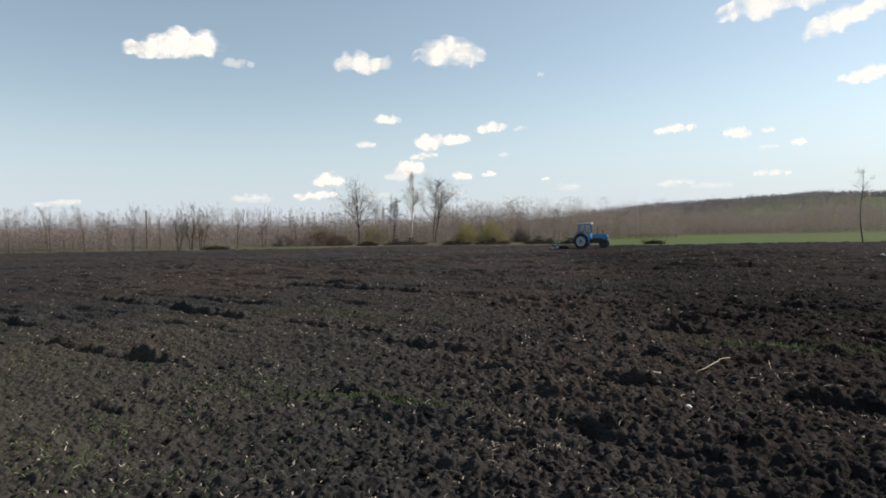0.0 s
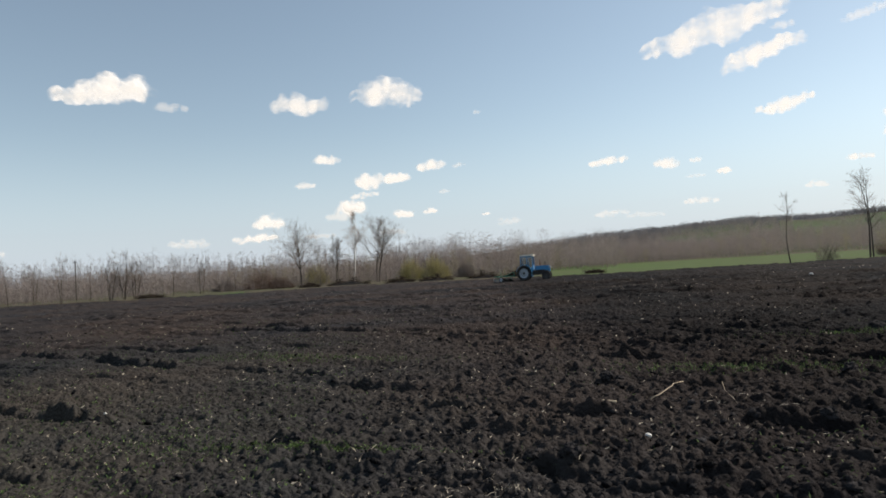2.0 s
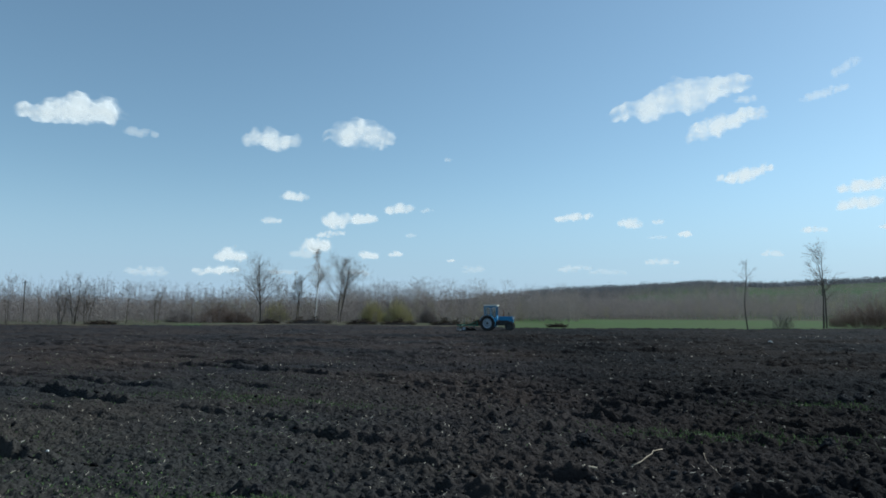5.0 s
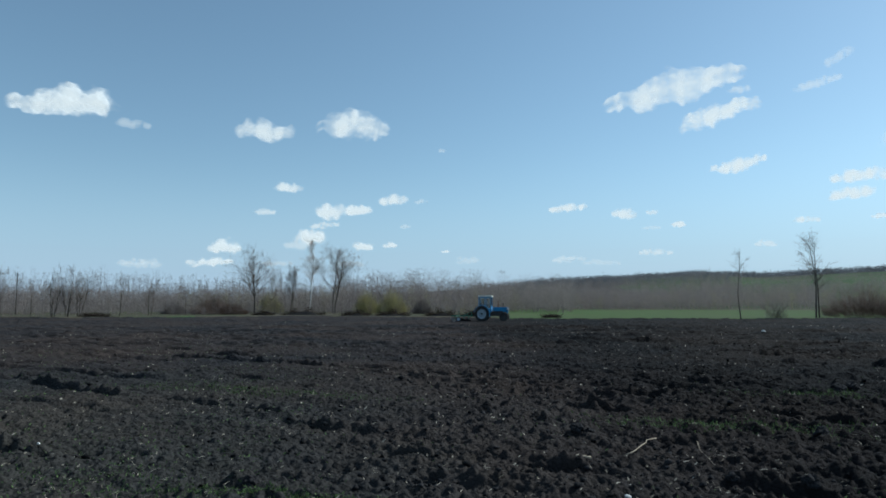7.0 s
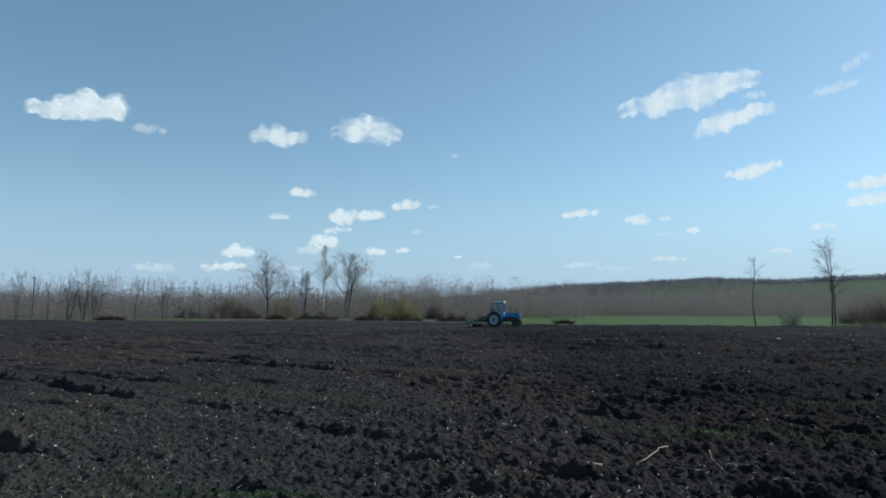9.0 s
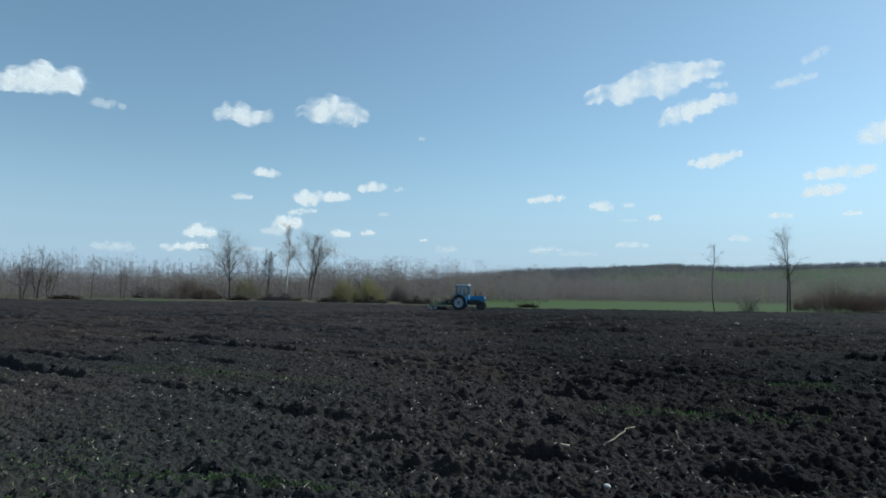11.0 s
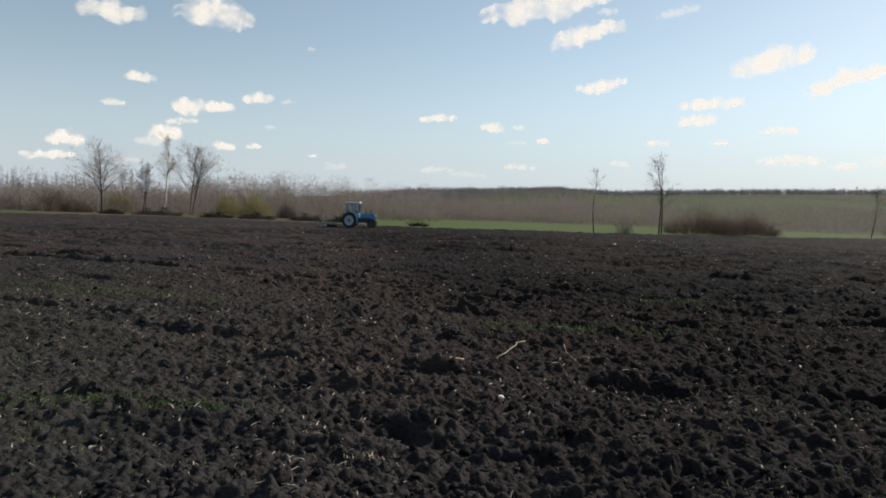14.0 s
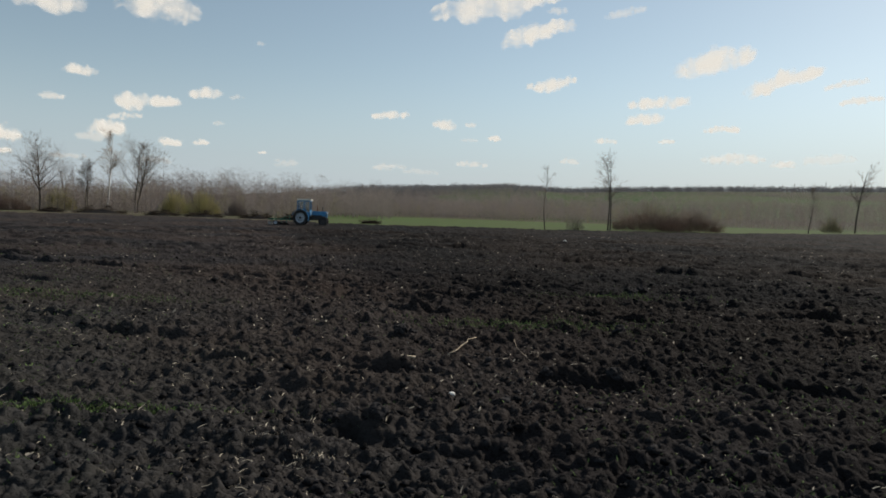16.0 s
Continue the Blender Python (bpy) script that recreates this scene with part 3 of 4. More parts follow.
woods("woodland", "leafless brown woodland behind the ploughed field", 900, -8, 12, 135, 230, 5.0, 8.4, 155, 0.030, WOOD_TWIG, 101)
woods("woodland", "leafless brown woodland along the grass strip", 1000, 9, 24, 205, 420, 4.5, 8.5, 150, 0.037, WOOD_TWIG, 102)
woods("woodland", "thinning leafless woodland before a green slope", 2300, 22, 56, 230, 620, 3.5, 8.8, 105, 0.042, WOOD_TWIG, 103)
woods("woodland", "low leafless scrub wood behind the field edge", 2600, -46, -7, 130, 235, 4.0, 6.4, 135, 0.036, WOOD_TWIG, 104, wide=0.62, upright=0.2, low=0.02, emerge=0.02)
woods("tree_row", "far row of bare trunks on a rise", 300, -42, -12, 300, 330, 10.0, 13.5, 60, 0.022, WOOD_TWIG, 105, wide=0.15, upright=0.75, low=0.4, category="trees", emerge=0.0)
woods("shrubs", "brown leafless shrubs along the field edge", 260, -36, 6, 112, 128, 1.2, 2.6, 150, 0.013, WOOD_TWIG, 106, wide=0.6, low=0.05, category="shrubs")
woods("woodland", "leafless brown woodland thinning out along the grass strip", 300, 23, 31, 210, 420, 4.0, 8.0, 140, 0.028, WOOD_TWIG, 112)
woods("shrubs", "brown leafless undergrowth beyond the grass strip", 1300, 9, 56, 212, 420, 1.5, 3.6, 60, 0.05, WOOD_TWIG, 113, wide=0.7, low=0.02, category="shrubs")
woods("woodland", "olive budding trees scattered in the leafless wood", 170, 7, 40, 208, 330, 4.0, 7.0, 130, 0.035, OLIVE, 114)
woods("woodland", "olive budding trees among brown ones behind the field", 90, -20, 8, 132, 180, 3.5, 6.0, 140, 0.026, OLIVE, 115)
woods("far_woods", "dark woods along the hill crest", 6500, 4, 62, 1060, 1490, 7, 10, 22, 0.8, HAZED_WOOD, 107, wide=0.6, low=0.03, emerge=0.0)
woods("far_woods", "dark copse on the hill slope", 500, 8, 24, 700, 1000, 6, 10, 18, 0.6, HAZED_WOOD, 108, wide=0.5, low=0.05)
woods("far_woods", "brown leafless woods climbing the hill", 1700, 3, 25, 420, 1060, 6.0, 9.5, 36, 0.11, WOOD_TWIG, 110, wide=0.5, low=0.05)
woods("far_woods", "brown scrub scattered over the green slope", 1100, 23, 58, 430, 1000, 3.5, 7.0, 40, 0.11, WOOD_TWIG, 116, wide=0.75, low=0.02)
woods("far_woods", "tiny poplars on the skyline", 22, 24, 60, 1480, 1500, 14, 26, 40, 0.5, HAZED_WOOD, 109, wide=0.08, upright=0.95)


def bush(az, d, tall, wide, seed, mat, label, count=1700, width=0.012):
    """A leafless bush of many stems that fan out from its foot."""
    rng = np.random.default_rng(seed)
    x, y = spot(az, d)
    root = new("bush")
    root.location = (x, y, float(big_land(np.array([x]), np.array([y]))[0]) - 0.03)
    a, o = rng.uniform(0, 2 * math.pi, count), np.sqrt(rng.uniform(0, 1, count))
    dome = tall * np.exp(-1.3 * o ** 2) * rng.uniform(0.35, 1.1, count)
    p = np.stack([o * np.cos(a) * wide * 0.42, o * np.sin(a) * wide * 0.3, rng.uniform(0, 0.7, count) * dome], 1)
    q = np.stack([o * np.cos(a) * wide * 0.52, o * np.sin(a) * wide * 0.4, dome], 1) + rng.normal(0, 0.06 * tall, (count, 3))
    v, f = prisms([(Vector(i), Vector(j), width, width * 0.4, 2) for i, j in zip(p, q)], 3, 0.006)
    from_arrays("crown", v, f, mat, root)
    n = 16
    stems = [(Vector((rng.normal(0, wide * 0.12), rng.normal(0, wide * 0.1), 0)), Vector((rng.normal(0, wide * 0.3), rng.normal(0, wide * 0.25), tall * rng.uniform(0.5, 0.9))), 0.03, 0.01, 1) for _ in range(n)]
    for stem in stems:
        v, f = prisms([stem], 5, 0.008)
        from_arrays("stem", v, f, BARK, root)
    return tagged(root, label, "bush")


bush(-17.4, 122, 3.6, 8.5, 201, REDTWIG, "dense purple-brown leafless bush at the field edge", 2400)
bush(-20.3, 126, 2.6, 5.0, 202, WOOD_TWIG, "brown leafless bush at the field edge")
bush(-13.1, 135, 4.6, 6.0, 203, WILLOW, "yellow-green budding bush behind the bare tree")
bush(-3.1, 118, 4.8, 6.0, 204, WILLOW, "round yellow-green budding willow bush")
bush(-5.2, 122, 4.4, 5.4, 205, WILLOW, "yellowish budding bush beside a willow bush")
bush(-0.6, 121, 3.2, 4.0, 206, WOOD_TWIG, "brown leafless bush behind the field edge")
bush(33.0, 112, 4.6, 13.0, 207, REDTWIG, "wide reddish-brown thicket at the field edge", 2800)
bush(36.2, 118, 4.2, 12.0, 208, REDTWIG, "reddish-brown thicket at the field edge", 2400)
bush(27.2, 99, 2.5, 3.0, 209, WOOD_TWIG, "small brown bush in the grass strip", 260, 0.009)
bush(46.0, 195, 5.0, 6.0, 210, OLIVE, "olive budding shrub far off", 600, 0.018)
bush(51.0, 190, 5.0, 9.0, 211, REDTWIG, "brown thicket at the far field edge", 2600, 0.025)
bush(-15.8, 120, 2.2, 4.5, 212, REDTWIG, "low dark bush by the bare tree", 1800)


def brush_pile(az, d, wide, tall, seed):
    """A heap of cut branches on a mound of dark earth."""
    rng = np.random.default_rng(seed)
    x, y = spot(az, d)
    root = new("brush_pile")
    root.location = (x, y, float(big_land(np.array([x]), np.array([y]))[0]) - 0.05)
    a, o = np.meshgrid(np.linspace(0, 2 * math.pi, 37)[:-1], np.linspace(0.02, 1, 9))
    mx, my = o * np.cos(a) * wide / 2, o * np.sin(a) * wide * 0.22
    mz = tall * 0.4 * (1 - o ** 2) * (0.75 + 1.2 * rough_noise(mx + x, my + y, 1.1, seed)) + 0.12 * rough_noise(mx + x, my + y, 0.3, seed)
    i, j = np.meshgrid(np.arange(8), np.arange(36), indexing="ij")
    k = (j + 1) % 36
    faces = np.stack([i * 36 + j, (i + 1) * 36 + j, (i + 1) * 36 + k, i * 36 + k], -1).reshape(-1, 4)
    from_arrays("mound", np.stack([mx, my, mz], -1).reshape(-1, 3), faces, CLOD, root)
    segs = []
    for _ in range(900):
        u, w = rng.uniform(-0.48, 0.48), rng.normal(0, 0.08)
        top = tall * (0.55 + 0.45 * math.sin(u * 17 + seed)) * (1 - (2 * u) ** 2) + 0.1
        p = Vector((u * wide, w * wide, rng.uniform(0, top)))
        t = rng.uniform(0, 6.28)
        segs.append((p, p + Vector((math.cos(t), math.sin(t) * 0.6, rng.uniform(-0.15, 0.55))) * rng.uniform(0.3, 1.1), 0.016, 0.006, 2))
    v, f = prisms(segs, 3, 0.006)
    from_arrays("brushwood", v, f, BRUSH, root)
    return tagged(root, "dark heap of cut branches and earth at the field edge", "brush pile", "brush heaps along the field edge")


for az, d, wide, tall, seed in ((-10.4, 112, 7.0, 1.3, 301), (-6.1, 105, 4.2, 0.9, 302), (-3.0, 103, 5.0, 1.0, 303), (1.0, 101, 4.4, 1.2, 304),
                                (3.6, 99, 2.6, 0.8, 305), (-13.6, 112, 2.6, 0.7, 306), (10.2, 90, 2.0, 0.3, 307), (-25.9, 107, 3.6, 0.5, 308)):
    brush_pile(az, d, wide, tall, seed)


# ---- tractor and plough ----
def tractor(at, turn):
    root = new("tractor")
    bm = bmesh.new()
    box(bm, (1.95, 0, 1.22), (1.62, 0.62, 0.5), 0.09)
    box(bm, (2.72, 0, 1.12), (0.16, 0.56, 0.6), 0.06)
    hood = part("hood", bm, BLUE, root, "blue painted engine hood")
    bm = bmesh.new()
    for k in range(5):
        box(bm, (2.81, 0, 0.92 + 0.1 * k), (0.02, 0.46, 0.03), 0)
    part("grille", bm, IRON, hood)
    for s in (-1, 1):
        bm = bmesh.new()
        bar(bm, (2.72, s * 0.36, 1.28), (2.84, s * 0.36, 1.28), 0.09, sides=14)
        part("headlight", bm, RIM, root)
    bm = bmesh.new()
    box(bm, (1.2, 0, 0.76), (2.6, 0.42, 0.42), 0.04)
    box(bm, (1.75, 0, 0.98), (1.1, 0.5, 0.25), 0.03)
    box(bm, (2.4, 0, 0.5), (0.14, 1.3, 0.12), 0.02)
    bar(bm, (0, -0.7, 0.78), (0, 0.7, 0.78), 0.12, sides=12)
    part("chassis", bm, IRON, root, "dark iron chassis and engine block")
    # cab
    bm = bmesh.new()
    box(bm, (0.98, 0, 1.30), (0.05, 1.28, 0.42), 0.02)
    box(bm, (-0.33, 0, 1.25), (0.05, 1.28, 0.5), 0.02)
    for s in (-1, 1):
        box(bm, (0.72, s * 0.64, 1.13), (0.52, 0.05, 0.34), 0.02)
        box(bm, (0.1, s * 0.64, 1.42), (0.85, 0.05, 0.2), 0.02)
        for x, w in ((-0.34, 0.09), (0.34, 0.07), (0.98, 0.08)):
            box(bm, (x, s * 0.64, 1.85), (w, 0.07, 0.98), 0.015)
        box(bm, (0.32, s * 0.64, 2.31), (1.4, 0.07, 0.08), 0.015)
    for x in (-0.34, 0.98):
        box(bm, (x, 0, 2.31), (0.07, 1.3, 0.08), 0.015)
    cab = part("cab", bm, BLUE, root, "blue cab frame with glazed sides")
    bm = bmesh.new()
    box(bm, (0.34, 0, 2.41), (1.58, 1.46, 0.13), 0.05)
    part("roof", bm, CREAM, cab, "cream cab roof")
    cab.scale, cab.location = (1, 1, 1.14), (0, 0, -0.16)
    for name, centre, size in (("side_window", (0.0, -0.64, 1.9), (0.6, 0.012, 0.72)), ("side_window", (0.66, -0.64, 1.8), (0.56, 0.012, 0.92)),
                               ("side_window", (0.0, 0.64, 1.9), (0.6, 0.012, 0.72)), ("side_window", (0.66, 0.64, 1.8), (0.56, 0.012, 0.92)),
                               ("windscreen", (0.98, 0, 1.9), (0.012, 1.18, 0.74)), ("rear_window", (-0.34, 0, 1.9), (0.012, 1.18, 0.74))):
        bm = bmesh.new()
        box(bm, centre, size, 0)
        part(name, bm, GLASS, cab).visible_shadow = False
    bm = bmesh.new()
    box(bm, (0.1, 0, 1.2), (0.45, 0.5, 0.12), 0.04)
    box(bm, (-0.12, 0, 1.5), (0.1, 0.5, 0.55), 0.04)
    part("seat", bm, RUBBER, root)
    bm = bmesh.new()
    bar(bm, (0.75, 0, 1.2), (0.62, 0, 1.62), 0.025)
    bmesh.ops.create_cone(bm, cap_ends=True, segments=18, radius1=0.2, radius2=0.2, depth=0.03, matrix=pose(0.61, 0, 1.63, 0, -18, 0))
    part("steering_wheel", bm, RUBBER, root)
    for s in (-1, 1):
        bm = bmesh.new()
        for k in range(9):
            a = radians(-12 + 21 * k)
            box(bm, (0.86 * math.cos(a), s * 0.74, 0.78 + 0.86 * math.sin(a)), (0.33, 0.44, 0.03), 0.008, Matrix.Rotation(-(a - math.pi / 2), 4, "Y"))
        part("fender", bm, BLUE, root, "blue rear mudguard")
        # rear wheel
        c = (0, s * 0.78, 0.78)
        bm = bmesh.new()
        lathe(bm, [(0.50, -0.17), (0.70, -0.2), (0.75, -0.16), (0.76, 0), (0.75, 0.16), (0.70, 0.2), (0.50, 0.17)], c, 36)
        for k in range(20):
            for t in (-1, 1):
                a = 2 * math.pi * (k + 0.25 * t) / 20
                m = pose(c[0], c[1], c[2]) @ Matrix.Rotation(-a, 4, "Y") @ pose(0.765, t * 0.09, 0, 28 * t)
                bmesh.ops.create_cube(bm, size=1, matrix=m @ Matrix.Diagonal((0.05, 0.2, 0.06, 1)))
        wheel = part("rear_wheel", bm, RUBBER, root, "large lugged rear tyre on a pale rim")
        bm = bmesh.new()
        lathe(bm, [(0.05, -0.05), (0.2, -0.07), (0.4, -0.03), (0.49, -0.15), (0.52, -0.15), (0.52, 0.15), (0.49, 0.15), (0.4, 0.03), (0.2, 0.07), (0.05, 0.05)], c, 32)
        part("rim", bm, RIM, wheel, "pale grey-blue wheel rim")
        bm = bmesh.new()
        bar(bm, (c[0], c[1] - 0.16, c[2]), (c[0], c[1] + 0.16, c[2]), 0.12, sides=16)
        for k in range(8):
            a = k * math.pi / 4
            bar(bm, (c[0] + 0.27 * math.cos(a), c[1] - 0.09, c[2] + 0.27 * math.sin(a)), (c[0] + 0.27 * math.cos(a), c[1] + 0.09, c[2] + 0.27 * math.sin(a)), 0.022, sides=6)
        part("hub", bm, IRON, wheel)
        # front wheel
        c = (2.4, s * 0.70, 0.48)
        bm = bmesh.new()
        lathe(bm, [(0.27, -0.09), (0.43, -0.11), (0.47, -0.08), (0.48, 0), (0.47, 0.08), (0.43, 0.11), (0.27, 0.09)], c, 30)
        for k in range(18):
            m = pose(c[0], c[1], c[2]) @ Matrix.Rotation(2 * math.pi * k / 18, 4, "Y") @ pose(0.48, 0, 0, 30)
            bmesh.ops.create_cube(bm, size=1, matrix=m @ Matrix.Diagonal((0.03, 0.18, 0.035, 1)))
        wheel = part("front_wheel", bm, RUBBER, root)
        bm = bmesh.new()
        lathe(bm, [(0.04, -0.06), (0.16, -0.06), (0.27, -0.08), (0.28, 0.08), (0.16, 0.06), (0.04, 0.06)], c, 24)
        part("rim", bm, IRON, wheel)
    bm = bmesh.new()
    bar(bm, (1.72, -0.12, 1.42), (1.72, -0.12, 1.75), 0.055, sides=12)
    bar(bm, (1.72, -0.12, 1.75), (1.72, -0.12, 2.12), 0.035, sides=12)
    part("exhaust", bm, RUST, root, "rusty upright exhaust pipe")
    bm = bmesh.new()
    bar(bm, (2.25, 0.15, 1.45), (2.25, 0.15, 1.78), 0.04, sides=12)
    bmesh.ops.create_cone(bm, cap_ends=True, segments=14, radius1=0.09, radius2=0.06, depth=0.13, matrix=pose(2.25, 0.15, 1.82))
    part("air_intake", bm, IRON, root)
    bm = bmesh.new()
    box(bm, (0.85, -0.62, 0.7), (0.4, 0.3, 0.04), 0.01)
    box(bm, (0.85, -0.7, 0.45), (0.34, 0.22, 0.04), 0.01)
    bar(bm, (0.98, -0.72, 0.42), (0.98, -0.72, 0.95), 0.018)
    bar(bm, (0.72, -0.72, 0.42), (0.72, -0.72, 0.95), 0.018)
    part("step", bm, IRON, root)
    bm = bmesh.new()
    for s in (-1, 1):
        bar(bm, (-0.2, s * 0.3, 0.55), (-1.15, s * 0.38, 0.5), 0.03)
        bar(bm, (-0.25, s * 0.25, 1.1), (-0.8, s * 0.36, 0.55), 0.02)
    bar(bm, (-0.25, 0, 1.0), (-1.15, 0, 1.0), 0.028)
    part("hitch", bm, IRON, root, "dark three-point hitch arms")
    root.matrix_world = Matrix.Translation(at) @ Matrix.Rotation(turn, 4, "Z") @ Matrix.Diagonal((0.99, 1.05, 1.06, 1))
    return tagged(root, "blue wheeled tractor with cream cab roof on ploughed soil", "tractor")


def plough(at, turn):
    root = new("plough")
    bm = bmesh.new()
    bar(bm, (-1.2, -0.38, 0.5), (-1.2, 0.38, 0.5), 0.05)
    bar(bm, (-1.2, -0.3, 0.5), (-1.25, 0, 1.02), 0.035)
    bar(bm, (-1.2, 0.3, 0.5), (-1.25, 0, 1.02), 0.035)
    bar(bm, (-1.25, 0, 1.02), (-2.2, -0.1, 0.62), 0.035)
    box(bm, (-2.3, 0.0, 0.58), (2.6, 0.12, 0.14), 0.02, Matrix.Rotation(radians(-14), 4, "Z"))
    box(bm, (-1.7, 0.1, 0.58), (1.1, 0.1, 0.12), 0.02, Matrix.Rotation(radians(9), 4, "Z"))
    box(bm, (-2.85, -0.3, 0.56), (0.1, 1.3, 0.1), 0.02)
    part("frame", bm, GREEN, root, "green painted plough beam frame")
    for k in range(4):
        x, y = -1.55 - 0.55 * k, -0.22 + 0.14 * k
        bm = bmesh.new()
        bar(bm, (x, y, 0.58), (x + 0.05, y, 0.12), 0.04, 0.03)
        leg = part("shank", bm, GREEN, root)
        bm = bmesh.new()
        cols, rows = 7, 5
        grid = [[bm.verts.new((x + 0.28 - 0.55 * i / (cols - 1), y - 0.02 - 0.3 * (i / (cols - 1)) ** 1.6 - 0.06 * (j / (rows - 1)) ** 2 * (i / 3), -0.06 + (0.16 + 0.30 * i / (cols - 1)) * j / (rows - 1))) for i in range(cols)] for j in range(rows)]
        for j in range(rows - 1):
            for i in range(cols - 1):
                bm.faces.new((grid[j][i], grid[j][i + 1], grid[j + 1][i + 1], grid[j + 1][i]))
        bmesh.ops.solidify(bm, geom=bm.faces[:], thickness=0.015)
        part("mouldboard", bm, STEEL if k == 3 else IRON, leg, "bright scoured steel mouldboard" if k == 3 else "")
    bm = bmesh.new()
    bar(bm, (-2.6, -0.55, 0.5), (-2.6, -0.55, 1.12), 0.035)
    bar(bm, (-2.6, -0.55, 1.12), (-2.5, -0.55, 1.16), 0.025)
    part("wheel_jack", bm, GREEN, root)
    c = (-2.6, -0.68, 0.24)
    bm = bmesh.new()
    lathe(bm, [(0.18, -0.06), (0.24, -0.07), (0.25, 0), (0.24, 0.07), (0.18, 0.06)], c, 22)
    wheel = part("depth_wheel", bm, RUBBER, root)
    bm = bmesh.new()
    lathe(bm, [(0.03, -0.05), (0.12, -0.03), (0.185, -0.06), (0.185, 0.06), (0.12, 0.03), (0.03, 0.05)], c, 20)
    part("rim", bm, RIM, wheel)
    root.matrix_world = Matrix.Translation(at) @ Matrix.Rotation(turn, 4, "Z")
    return tagged(root, "green mounted plough with bright mouldboards behind the tractor", "plough")


TX, TY = spot(4.5, 75.0)
TRACTOR_AT = (TX, TY, -0.3)
tractor(TRACTOR_AT, radians(-12))
plough(TRACTOR_AT, radians(-12))


# ---- utility pole ----
def utility_pole(az, d, tall):
    x, y = spot(az, d)
    root = new("utility_pole")
    root.location = (x, y, float(big_land(np.array([x]), np.array([y]))[0]))
    bm = bmesh.new()
    bar(bm, (0, 0, -0.1), (0, 0, tall), 0.11, 0.08, 10)
    part("post", bm, BARK, root)
    bm = bmesh.new()
    box(bm, (0, 0, tall - 0.35), (0.9, 0.08, 0.08), 0.01)
    part("crossarm", bm, BARK, root)
    return tagged(root, "thin grey wooden utility pole among bare trees", "pole")


utility_pole(-30.9, 135, 7.0)


# ---- clouds ----
CLOUD_FAR = 3000.0
cloud_seed = [500]


def cloud(az, el, wide, tall, tilt, dense, puffs=()):
    """A fair-weather cloud: a lumpy body of vapour, thick in the middle and thin at its frayed rim. Bearing, height above the horizon,
    width and height in degrees, tilt, thickness; puffs: place along and across it and size, in shares of its half width and height."""
    cloud_seed[0] += 1
    seed = cloud_seed[0]
    rng = np.random.default_rng(seed)
    W, H = CLOUD_FAR * radians(wide) * 0.43, CLOUD_FAR * radians(tall) / 2
    if not puffs:
        n = int(3 + 1.6 * wide / tall)
        u = np.linspace(-0.72, 0.72, n) + rng.normal(0, 0.5 / n, n)
        size = (0.45 + 0.5 * (1 - np.abs(u) ** 1.6)) * rng.uniform(0.65, 1.05, n)
        puffs = list(zip(u, -0.25 + 0.35 * size + rng.normal(0, 0.1, n), size))
    step = min(3.6, H / 8)
    gx, gz = np.arange(-1.35 * W - H * 0.3, 1.35 * W + H * 0.3, step), np.arange(-1.6 * H, 1.7 * H, step)
    x, z = np.meshgrid(gx, gz)
    own = 5000.0 * (seed - 500)
    wx = x + H * 0.35 * rough_noise(x + own, z, H * 0.5, seed) + H * 0.15 * rough_noise(x + own, z, H * 0.2, seed + 7)
    wz = z + H * 0.35 * rough_noise(x, z + own, H * 0.5, seed + 3) + H * 0.15 * rough_noise(x, z + own, H * 0.2, seed + 8)
    total = np.zeros_like(x)
    for u, w, size in puffs:
        dz = (wz - w * H) / (size * H)
        total += np.exp(4 * (1 - ((wx - u * W) / (1.6 * size * H)) ** 2 - (dz / np.where(dz < 0, 0.75, 1.0)) ** 2))
    body = np.log(total + 1e-9) / 4
    fray = rough_noise(x + own, z, H * 0.7, seed + 11) + 0.55 * rough_noise(x, z + own, H * 0.3, seed + 12) + 0.3 * rough_noise(x + own, z, H * 0.13, seed + 13)
    body = body + fray * (1.0 if dense > 0.6 else 1.5)
    thick = smooth01((body + 0.08) / 1.3) * (0.12 + 0.85 * smooth01(np.array(dense * 1.12)))
    density = 1 - np.sqrt(1 - np.clip(thick, 0, 0.97))
    depth = H * 0.9 * np.sqrt(np.clip(body - 0.6 * fray + 0.3, 0, 1.6))
    nr, nc = x.shape
    i, j = np.meshgrid(np.arange(nr - 1), np.arange(nc - 1), indexing="ij")
    quad = np.stack([i * nc + j, i * nc + j + 1, (i + 1) * nc + j + 1, (i + 1) * nc + j], -1).reshape(-1, 4)
    quad = quad[density.ravel()[quad].max(1) > 0.003]
    used, flat = np.unique(quad, return_inverse=True)
    flat = flat.reshape(-1, 4)
    px, py, pz, pd = x.ravel()[used], depth.ravel()[used], z.ravel()[used], density.ravel()[used]
    front, rear = np.stack([px, -py, pz], 1), np.stack([px, py * 0.7, pz], 1)
    ob = from_arrays("cloud", np.concatenate([front, rear]), np.concatenate([flat, flat[:, ::-1] + len(used)]), CLOUD, smooth=True)
    ob.data.attributes.new("vapour", "FLOAT", "POINT").data.foreach_set("value", np.concatenate([pd, pd]).astype(np.float32))
    ex, ey = spot(az, CLOUD_FAR * math.cos(radians(el)))
    ob.matrix_world = Matrix.Translation((ex, ey, 1.6 + CLOUD_FAR * math.sin(radians(el)))) @ Matrix.Rotation(radians(-az), 4, "Z") @ Matrix.Rotation(radians(-tilt), 4, "Y")
    bulk = "large" if wide > 5 else "small" if wide < 2.2 else "middling"
